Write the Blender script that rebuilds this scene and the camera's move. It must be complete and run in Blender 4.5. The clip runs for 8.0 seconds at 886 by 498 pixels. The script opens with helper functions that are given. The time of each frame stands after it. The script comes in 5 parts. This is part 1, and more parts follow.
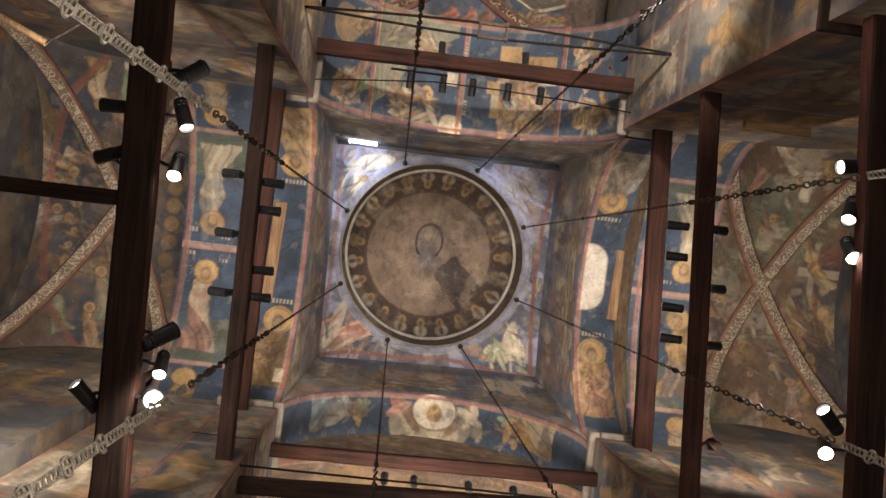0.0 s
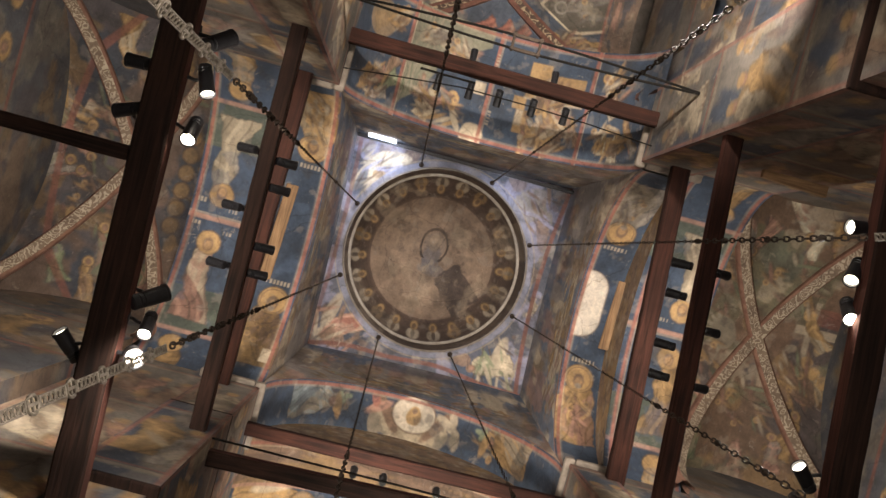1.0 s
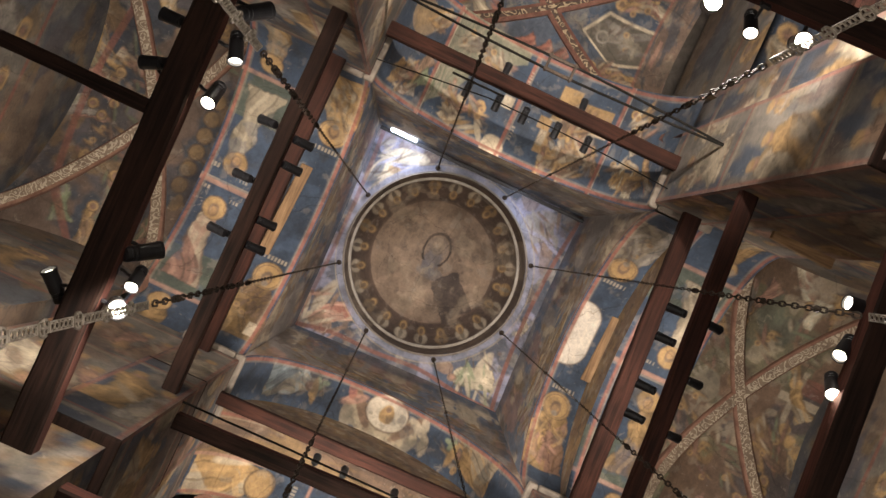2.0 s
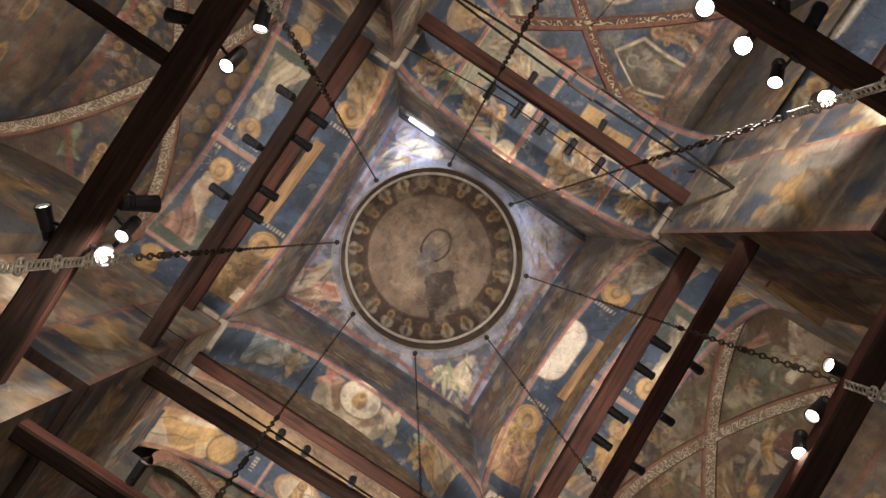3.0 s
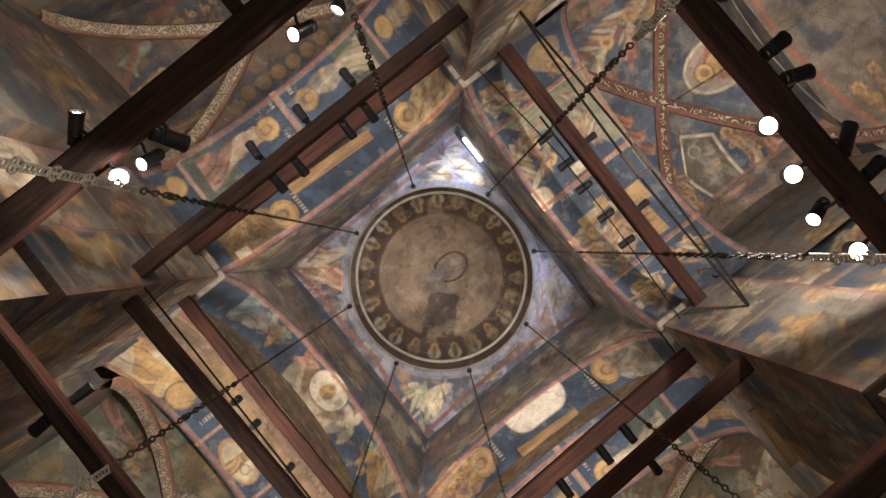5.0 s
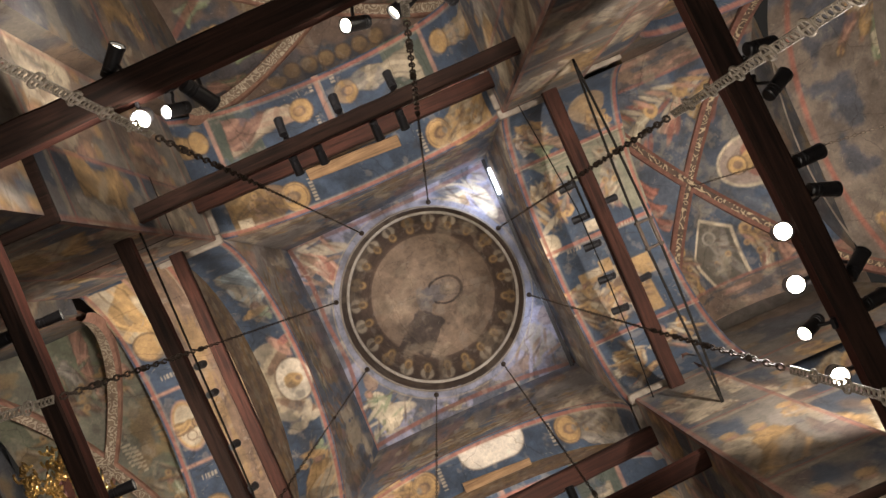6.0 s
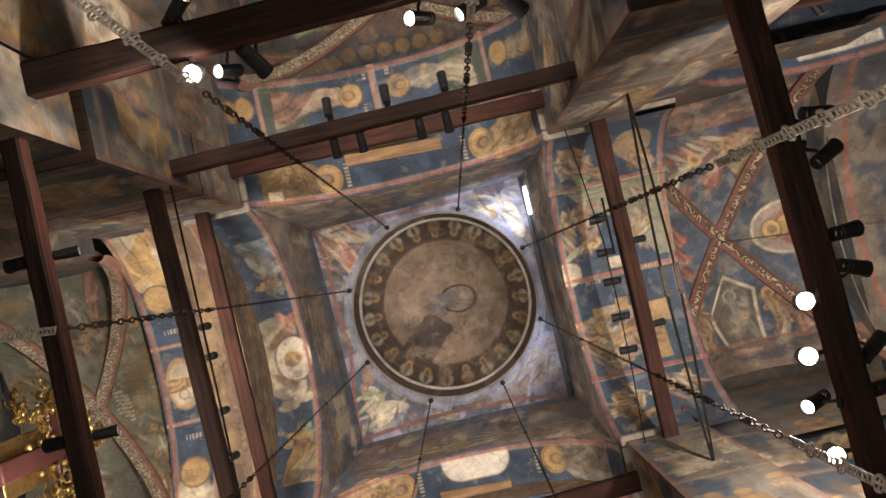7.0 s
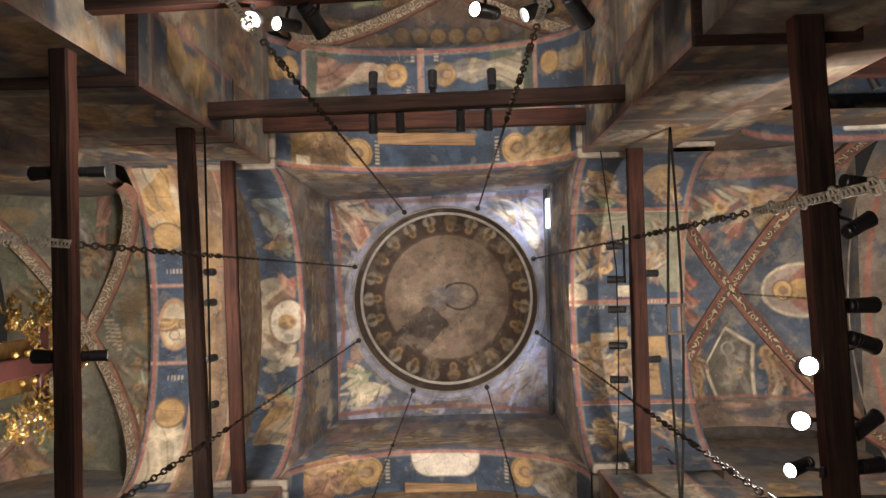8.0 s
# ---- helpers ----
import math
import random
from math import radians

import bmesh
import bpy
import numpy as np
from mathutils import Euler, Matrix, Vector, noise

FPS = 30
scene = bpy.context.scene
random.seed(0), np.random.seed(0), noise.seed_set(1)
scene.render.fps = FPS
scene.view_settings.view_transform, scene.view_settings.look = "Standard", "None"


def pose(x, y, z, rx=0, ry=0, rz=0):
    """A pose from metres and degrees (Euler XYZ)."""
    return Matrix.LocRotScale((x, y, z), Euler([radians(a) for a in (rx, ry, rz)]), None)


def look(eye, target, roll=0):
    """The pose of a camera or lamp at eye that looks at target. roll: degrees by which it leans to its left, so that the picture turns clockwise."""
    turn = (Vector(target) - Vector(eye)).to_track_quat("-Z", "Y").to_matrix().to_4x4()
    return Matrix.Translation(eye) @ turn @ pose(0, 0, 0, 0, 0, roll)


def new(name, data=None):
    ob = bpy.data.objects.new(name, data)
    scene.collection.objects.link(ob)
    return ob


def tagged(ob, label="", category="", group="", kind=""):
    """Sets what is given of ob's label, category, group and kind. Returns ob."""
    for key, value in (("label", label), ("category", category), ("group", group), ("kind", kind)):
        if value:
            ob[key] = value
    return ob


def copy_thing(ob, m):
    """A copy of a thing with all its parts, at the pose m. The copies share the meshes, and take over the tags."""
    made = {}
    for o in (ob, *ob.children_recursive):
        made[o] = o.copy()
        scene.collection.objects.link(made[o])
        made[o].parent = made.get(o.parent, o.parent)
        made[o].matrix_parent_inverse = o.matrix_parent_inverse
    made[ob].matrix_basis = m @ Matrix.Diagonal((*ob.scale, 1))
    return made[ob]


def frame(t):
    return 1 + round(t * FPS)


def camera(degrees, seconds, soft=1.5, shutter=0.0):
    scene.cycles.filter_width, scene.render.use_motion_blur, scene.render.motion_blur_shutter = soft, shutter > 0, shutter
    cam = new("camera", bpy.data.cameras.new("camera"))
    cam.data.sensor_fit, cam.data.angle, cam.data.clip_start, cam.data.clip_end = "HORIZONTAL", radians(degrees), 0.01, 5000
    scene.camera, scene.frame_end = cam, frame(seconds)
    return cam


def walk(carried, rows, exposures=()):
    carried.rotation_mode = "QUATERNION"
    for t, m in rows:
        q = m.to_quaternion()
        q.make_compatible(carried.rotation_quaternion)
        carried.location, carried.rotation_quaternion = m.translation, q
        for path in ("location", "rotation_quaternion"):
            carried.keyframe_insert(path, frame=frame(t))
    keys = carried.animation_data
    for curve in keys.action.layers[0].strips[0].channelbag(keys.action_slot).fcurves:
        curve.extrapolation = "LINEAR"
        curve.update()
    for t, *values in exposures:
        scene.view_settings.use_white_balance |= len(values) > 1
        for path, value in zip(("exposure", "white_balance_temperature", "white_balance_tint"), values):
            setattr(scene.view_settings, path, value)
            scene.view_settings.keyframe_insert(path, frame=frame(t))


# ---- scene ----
cam = camera(48.26, 8.0)
PATH = [
    (0, pose(0.197, -0.562, 1.452, 179.85, 2.71, 83.16)),
    (0.5, pose(0.177, -0.546, 1.458, 179.98, 2.61, 79.33)),
    (1, pose(0.170, -0.530, 1.463, 179.97, 2.35, 74.87)),
    (1.5, pose(0.172, -0.516, 1.469, 180.10, 2.15, 70.04)),
    (3, pose(0.220, -0.476, 1.486, 179.29, 1.91, 55.93)),
    (3.5, pose(0.243, -0.464, 1.492, 179.05, 1.83, 52.21)),
    (4, pose(0.268, -0.453, 1.497, 179.23, 1.27, 47.70)),
    (4.5, pose(0.292, -0.443, 1.503, 179.54, 0.84, 43.48)),
    (4.7, pose(0.300, -0.439, 1.505, 179.67, 0.58, 41.62)),
    (5.8, pose(0.337, -0.419, 1.518, 180.90, 0.37, 25.95)),
    (6, pose(0.340, -0.416, 1.520, 181.12, 0.40, 23.46)),
    (6.5, pose(0.343, -0.408, 1.526, 181.49, -0.08, 18.61)),
    (7, pose(0.336, -0.400, 1.532, 181.62, -0.62, 12.87)),
    (7.5, pose(0.317, -0.393, 1.537, 181.57, -0.82, 7.14)),
    (8, pose(0.285, -0.387, 1.543, 181.51, -0.77, 1.40)),
]
walk(cam, PATH)

# ---------- light ----------
world = bpy.data.worlds.new("world")
world.use_nodes = True
world.node_tree.nodes["Background"].inputs[0].default_value = (0.02, 0.018, 0.016, 1)
scene.world = world
scene.view_settings.exposure = 0.07


def lamp(name, kind, at, aim, power, rgb, size=0.05, cone=80, blend=0.6):
    d = bpy.data.lights.new(name, kind)
    d.energy, d.color = power, rgb
    if kind == "SPOT":
        d.spot_size, d.spot_blend, d.shadow_soft_size = radians(cone), blend, size
    elif kind == "AREA":
        d.size = size
    else:
        d.shadow_soft_size = size
    ob = new(name, d)
    ob.matrix_world = look(at, aim)
    return ob


WARM = (1.0, 0.89, 0.80)
COOL = (0.66, 0.76, 1.0)
# spotlights of the low and middle beams, aimed at the vaults, arches and dome
for at, aim, power, cone in (
    ((0.8, -2.12, 6.45), (0.4, -3.6, 12), 360, 85), ((-0.55, -2.14, 6.4), (-0.9, -3.4, 9.5), 430, 100),
    ((0.3, 1.95, 8.6), (0.2, 3.6, 12), 120, 120), ((-0.5, 1.95, 8.6), (-0.5, 3.9, 12), 290, 120),
    ((2.46, -0.6, 6.3), (3.7, -0.9, 11.5), 540, 100), ((2.46, 0.4, 6.3), (3.7, 0.8, 11.5), 860, 105), ((2.46, 0.55, 6.3), (3.5, 1.7, 11.0), 420, 80),
    ((-1.75, -0.5, 8.7), (-3.0, 0.2, 11.8), 330, 115), ((-2.0, 0.5, 6.6), (-2.9, 0.1, 11.5), 240, 90),
    ((0.4, -1.36, 8.62), (0.0, 0.6, 14.6), 150, 95), ((-0.2, 1.28, 8.62), (0.1, -0.6, 14.6), 150, 95),
    ((1.78, 0.1, 10.6), (-1.2, 0.0, 12.9), 75, 120), ((-1.38, -0.1, 8.62), (0.6, 0.0, 14.6), 150, 95),
    ((-1.62, 0.2, 8.66), (-2.5, 0.1, 11.6), 110, 120), ((0.3, -1.86, 8.6), (0.2, -2.4, 11.6), 110, 130),
):
    lamp("spot_beam", "SPOT", at, aim, power, WARM, 0.05, cone, 0.9)
# lamps that shine down and across the crossing
for at, aim, power in (
    ((-0.56, -1.55, 6.12), (-1.5, -1.3, 6.8), 70), ((1.72, 0.2, 6.0), (0.3, 0.0, 0), 220), ((-0.1, 1.5, 6.1), (0, 0, 0), 170),
    ((1.72, 0.74, 6.1), (0.9, 1.5, 7.2), 25), ((0.55, -1.58, 6.2), (1.5, -0.4, 7.6), 30), ((-0.76, 1.45, 6.1), (-1.5, 1.3, 7.5), 70),
):
    lamp("spot_across", "SPOT", at, aim, power, WARM, 0.06, 150, 1.0)
# fill light added to lift the shadows, where the chains' ring lamp would hang
lamp("low_fill_glow", "POINT", (0.2, -0.2, 2.9), (0, 0, 9), 165, WARM, 0.5)
# cool fill lights added under the dome for the bluish light on its corners
lamp("cool_fill_light", "SPOT", (1.30, -0.95, 13.95), (1.0, -1.1, 14.6), 42, COOL, 0.05, 150, 1.0)
lamp("cool_fill_light", "SPOT", (1.30, 0.5, 13.95), (0.9, 0.6, 14.6), 22, COOL, 0.05, 150, 1.0)

# ---------- helpers of this scene ----------
ZC = 14.6                      # level of the pendentive square
DC = Vector((0.14, -0.07, 0))  # axis of the dome
SPRING = 10.9                  # springing of the great arches


def node_mat(name, rough=0.8, metal=0.0):
    m = bpy.data.materials.new(name)
    m.use_nodes = True
    nt = m.node_tree
    b = nt.nodes["Principled BSDF"]
    b.inputs["Roughness"].default_value = rough
    b.inputs["Metallic"].default_value = metal
    return m, nt, b


def n_noise(nt, scale, detail=4.0, rough=0.6, dist=0.0, coord="Object"):
    tc = nt.nodes.new("ShaderNodeTexCoord")
    n = nt.nodes.new("ShaderNodeTexNoise")
    n.inputs["Scale"].default_value = scale
    n.inputs["Detail"].default_value = detail
    n.inputs["Roughness"].default_value = rough
    n.inputs["Distortion"].default_value = dist
    nt.links.new(tc.outputs[coord], n.inputs["Vector"])
    return n


def n_ramp(nt, src, stops):
    r = nt.nodes.new("ShaderNodeValToRGB")
    els = r.color_ramp.elements
    while len(els) < len(stops):
        els.new(0.5)
    for e, (p, c) in zip(els, stops):
        e.position, e.color = p, (*c, 1) if len(c) == 3 else c
    nt.links.new(src, r.inputs["Fac"])
    return r


def n_mix(nt, kind, fac, a, b):
    m = nt.nodes.new("ShaderNodeMix")
    m.data_type, m.blend_type = "RGBA", kind
    for sock, v in ((m.inputs[0], fac), (m.inputs[6], a), (m.inputs[7], b)):
        if isinstance(v, bpy.types.NodeSocket):
            nt.links.new(v, sock)
        elif isinstance(v, (int, float)):
            sock.default_value = v
        else:
            sock.default_value = (*v, 1)
    return m.outputs[2]


def n_bump(nt, b, src, strength, dist=0.01):
    bp = nt.nodes.new("ShaderNodeBump")
    bp.inputs["Strength"].default_value = strength
    bp.inputs["Distance"].default_value = dist
    nt.links.new(src, bp.inputs["Height"])
    nt.links.new(bp.outputs[0], b.inputs["Normal"])


def make_fresco(name, wear=0.5):
    """Old wall painting: painted colours, soot at two scales, scuffs down to the plaster, hairline cracks."""
    m, nt, b = node_mat(name, 0.82)
    col = nt.nodes.new("ShaderNodeAttribute")
    col.attribute_name = "paint"
    broad = n_noise(nt, 1.7, 6, 0.65)
    soot = n_ramp(nt, broad.outputs[0], [(0.3, (0.50, 0.46, 0.42)), (0.52, (1.0, 0.97, 0.94)), (0.72, (1.28, 1.24, 1.16))])
    c = n_mix(nt, "MULTIPLY", 0.8, col.outputs["Color"], soot.outputs[0])
    fine = n_noise(nt, 26, 6, 0.75, 0.6)
    grain = n_ramp(nt, fine.outputs[0], [(0.32, (0.55, 0.55, 0.55)), (0.5, (1, 1, 1)), (0.7, (1.5, 1.42, 1.3))])
    c = n_mix(nt, "MULTIPLY", 0.5, c, grain.outputs[0])
    scuff = n_noise(nt, 8, 10, 0.72, 1.2)
    loss = n_ramp(nt, scuff.outputs[0], [(0.60, (0, 0, 0)), (0.68, (wear, wear, wear))])
    c = n_mix(nt, "MIX", loss.outputs[0], c, (0.30, 0.25, 0.19))
    tc = nt.nodes.new("ShaderNodeTexCoord")
    vor = nt.nodes.new("ShaderNodeTexVoronoi")
    vor.feature = "DISTANCE_TO_EDGE"
    vor.inputs["Scale"].default_value = 1.3
    warp = n_mix(nt, "MIX", 0.16, tc.outputs["Object"], n_noise(nt, 3.0, 5).outputs["Color"])
    nt.links.new(warp, vor.inputs["Vector"])
    crack = n_ramp(nt, vor.outputs[0], [(0.0, (0.45, 0.42, 0.4)), (0.006, (1, 1, 1))])
    c = n_mix(nt, "MULTIPLY", 0.7, c, crack.outputs[0])
    nt.links.new(c, b.inputs["Base Color"])
    n_bump(nt, b, fine.outputs[0], 0.35, 0.01)
    return m


def make_wood(name, dark, light, rough=0.9):
    m, nt, b = node_mat(name, rough)
    b.inputs["Specular IOR Level"].default_value = 0.2
    tc = nt.nodes.new("ShaderNodeTexCoord")
    mp = nt.nodes.new("ShaderNodeMapping")
    mp.inputs["Scale"].default_value = (1.2, 22, 22)
    nt.links.new(tc.outputs["Object"], mp.inputs["Vector"])
    n = nt.nodes.new("ShaderNodeTexNoise")
    n.inputs["Scale"].default_value = 1.6
    n.inputs["Detail"].default_value = 8
    n.inputs["Distortion"].default_value = 1.2
    nt.links.new(mp.outputs[0], n.inputs["Vector"])
    r = n_ramp(nt, n.outputs[0], [(0.3, dark), (0.7, light)])
    big = n_noise(nt, 2.2, 5)
    st = n_ramp(nt, big.outputs[0], [(0.35, (0.6, 0.58, 0.56)), (0.65, (1.15, 1.1, 1.05))])
    nt.links.new(n_mix(nt, "MULTIPLY", 0.8, r.outputs[0], st.outputs[0]), b.inputs["Base Color"])
    n_bump(nt, b, n.outputs[0], 0.5, 0.006)
    return m


def make_plain(name, dark, light, scale, rough, metal=0.0, bump=0.2):
    m, nt, b = node_mat(name, rough, metal)
    n = n_noise(nt, scale, 7, 0.68, 0.4)
    r = n_ramp(nt, n.outputs[0], [(0.3, dark), (0.7, light)])
    nt.links.new(r.outputs[0], b.inputs["Base Color"])
    n_bump(nt, b, n.outputs[0], bump, 0.008)
    return m


def make_scroll(name, ground, ornament, scale):
    """Rib paint: pale scrollwork over a darker ground."""
    m, nt, b = node_mat(name, 0.8)
    tc = nt.nodes.new("ShaderNodeTexCoord")
    v = nt.nodes.new("ShaderNodeTexVoronoi")
    v.feature = "SMOOTH_F1"
    v.inputs["Scale"].default_value = scale
    warp = n_mix(nt, "MIX", 0.06, tc.outputs["Object"], n_noise(nt, 9, 3).outputs["Color"])
    nt.links.new(warp, v.inputs["Vector"])
    w = nt.nodes.new("ShaderNodeMath")
    w.operation = "SINE"
    k = nt.nodes.new("ShaderNodeMath")
    k.operation = "MULTIPLY"
    k.inputs[1].default_value = 26
    nt.links.new(v.outputs[0], k.inputs[0])
    nt.links.new(k.outputs[0], w.inputs[0])
    r = n_ramp(nt, w.outputs[0], [(0.25, ground), (0.6, ornament)])
    d = n_noise(nt, 5, 6)
    st = n_ramp(nt, d.outputs[0], [(0.3, (0.55, 0.5, 0.46)), (0.65, (1.1, 1.06, 1.0))])
    nt.links.new(n_mix(nt, "MULTIPLY", 0.9, r.outputs[0], st.outputs[0]), b.inputs["Base Color"])
    return m


FRESCO = make_fresco("old_fresco")
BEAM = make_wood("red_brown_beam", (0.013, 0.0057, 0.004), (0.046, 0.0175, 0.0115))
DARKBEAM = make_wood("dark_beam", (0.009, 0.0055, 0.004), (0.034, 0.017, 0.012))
PLANK = make_wood("old_plank", (0.14, 0.085, 0.045), (0.30, 0.19, 0.10), 0.75)
STONE = make_plain("impost_stone", (0.11, 0.09, 0.07), (0.25, 0.21, 0.165), 7, 0.85)
BLACK = make_plain("black_enamel", (0.008, 0.008, 0.009), (0.018, 0.018, 0.02), 30, 0.38, 0.0, 0.05)
IRON = make_plain("dark_iron", (0.016, 0.012, 0.009), (0.06, 0.043, 0.031), 40, 0.8, 0.0)
BRASS = make_plain("aged_brass", (0.06, 0.05, 0.037), (0.20, 0.17, 0.13), 30, 0.5, 0.4)
GOLD = make_plain("gilding", (0.20, 0.12, 0.035), (0.52, 0.34, 0.12), 18, 0.34, 0.9)
REDPAINT = make_plain("red_paint", (0.035, 0.009, 0.007), (0.075, 0.018, 0.013), 14, 0.6)
RIBPALE = make_scroll("pale_scrollwork", (0.20, 0.15, 0.105), (0.44, 0.38, 0.29), 17)
RIBDARK = make_scroll("dark_scrollwork", (0.085, 0.055, 0.04), (0.40, 0.32, 0.21), 13)
# beam timber made lighter and redder, as its sides catch the lamplight
BEAMLIT = make_wood("beam_side_lit_red", (0.030, 0.011, 0.008), (0.095, 0.035, 0.024))
REDEDGE = make_plain("dark_red_rib_edge", (0.10, 0.042, 0.030), (0.24, 0.115, 0.08), 11, 0.85)
RIBEDGE = make_plain("rib_edge_paint", (0.16, 0.075, 0.05), (0.34, 0.19, 0.13), 9, 0.85)
MATTE = make_plain("matte_black", (0.005, 0.0045, 0.004), (0.014, 0.012, 0.010), 30, 0.95, 0.0, 0.05)
MATTE.node_tree.nodes["Principled BSDF"].inputs["Specular IOR Level"].default_value = 0.08
IRON.node_tree.nodes["Principled BSDF"].inputs["Specular IOR Level"].default_value = 0.15
PALESTONE = make_plain("pale_moulding", (0.24, 0.20, 0.155), (0.42, 0.37, 0.30), 9, 0.8)
PLASTER = make_plain("grey_plaster", (0.13, 0.11, 0.09), (0.27, 0.23, 0.19), 4, 0.9)
FLOORSTONE = make_plain("floor_stone", (0.20, 0.17, 0.13), (0.36, 0.32, 0.26), 2.5, 0.5)


def make_glow(name, rgb, power):
    m, nt, b = node_mat(name, 0.3)
    b.inputs["Base Color"].default_value = (0.9, 0.9, 0.9, 1)
    b.inputs["Emission Color"].default_value = (*rgb, 1)
    b.inputs["Emission Strength"].default_value = power
    return m


LAMPGLOW = make_glow("lit_lamp_lens", (1.0, 0.86, 0.68), 60)
DIMGLOW = make_glow("lamp_lens_at_an_angle", (1.0, 0.88, 0.7), 9)
BLUEGLOW = make_glow("cool_wall_patch_glow", (0.72, 0.80, 1.0), 12)


def part(name, bm, material, parent=None, label=""):
    me = bpy.data.meshes.new(name)
    bm.to_mesh(me)
    bm.free()
    me.materials.append(material)
    ob = new(name, me)
    ob.parent = parent
    if label:
        ob["label"] = label
    return ob


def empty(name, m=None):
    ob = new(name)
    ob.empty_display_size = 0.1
    if m is not None:
        ob.matrix_world = m
    return ob


def bm_box(sx, sy, sz, at=(0, 0, 0), bevel=0.0, bm=None):
    own = bm or bmesh.new()
    r = bmesh.ops.create_cube(own, size=1)
    for v in r["verts"]:
        v.co = Vector((v.co.x * sx + at[0], v.co.y * sy + at[1], v.co.z * sz + at[2]))
    if bevel:
        es = {e for v in r["verts"] for e in v.link_edges}
        bmesh.ops.bevel(own, geom=list(es), offset=bevel, segments=2, profile=0.5, affect="EDGES")
    return own


def bm_tube(points, radius, sides=8, bm=None, closed=False):
    """A round bar along a line of points."""
    own = bm or bmesh.new()
    pts = [Vector(p) for p in points]
    rings = []
    n = len(pts)
    for i, p in enumerate(pts):
        a = pts[(i - 1) % n] if closed or i else p
        b = pts[(i + 1) % n] if closed or i < n - 1 else p
        d = (b - a).normalized()
        u = d.orthogonal().normalized() if abs(d.z) > 0.9 else d.cross(Vector((0, 0, 1))).normalized()
        w = d.cross(u)
        rings.append([own.verts.new(p + radius * (math.cos(6.28319 * k / sides) * u + math.sin(6.28319 * k / sides) * w)) for k in range(sides)])
    for i in range(n if closed else n - 1):
        r0, r1 = rings[i], rings[(i + 1) % n]
        for k in range(sides):
            own.faces.new((r0[k], r0[(k + 1) % sides], r1[(k + 1) % sides], r1[k]))
    if not closed:
        own.faces.new(rings[0][::-1]), own.faces.new(rings[-1])
    return own


def bm_lathe(profile, sides=32, bm=None, at=(0, 0, 0)):
    """Turns (radius, z) pairs round the z axis."""
    own = bm or bmesh.new()
    rings = []
    for r, z in profile:
        rings.append([own.verts.new((at[0] + r * math.cos(6.28319 * k / sides), at[1] + r * math.sin(6.28319 * k / sides), at[2] + z)) for k in range(sides)])
    for a, b in zip(rings, rings[1:]):
        for k in range(sides):
            own.faces.new((a[k], a[(k + 1) % sides], b[(k + 1) % sides], b[k]))
    return own


# ---------- painting by brush, in metres on each surface ----------
BLUE = np.array((0.034, 0.051, 0.080))
NIGHT = np.array((0.026, 0.032, 0.042))
OCHRE = np.array((0.36, 0.235, 0.105))
CREAM = np.array((0.47, 0.40, 0.29))
BROWN = np.array((0.115, 0.076, 0.05))
UMBER = np.array((0.075, 0.05, 0.036))
RED = np.array((0.26, 0.105, 0.075))
PINK = np.array((0.36, 0.21, 0.155))
GREEN = np.array((0.10, 0.115, 0.07))
GREY = np.array((0.16, 0.145, 0.125))
VIOLET = np.array((0.20, 0.20, 0.27))
RNG = np.random.RandomState(7)
LATTICE = RNG.rand(64, 64)


def value_noise(u, v):
    i, j = np.floor(u).astype(int), np.floor(v).astype(int)
    f, g = u - i, v - j
    f, g = f * f * (3 - 2 * f), g * g * (3 - 2 * g)
    a = LATTICE[i % 64, j % 64] * (1 - f) + LATTICE[(i + 1) % 64, j % 64] * f
    b = LATTICE[i % 64, (j + 1) % 64] * (1 - f) + LATTICE[(i + 1) % 64, (j + 1) % 64] * f
    return a * (1 - g) + b * g


def fbm(u, v, scale, octaves=4):
    s, t, w = 0.0, 0.0, 1.0
    for k in range(octaves):
        s = s + w * value_noise(u * scale * 2**k + 13.7 * k, v * scale * 2**k + 7.3 * k)
        t += w
        w *= 0.55
    return s / t


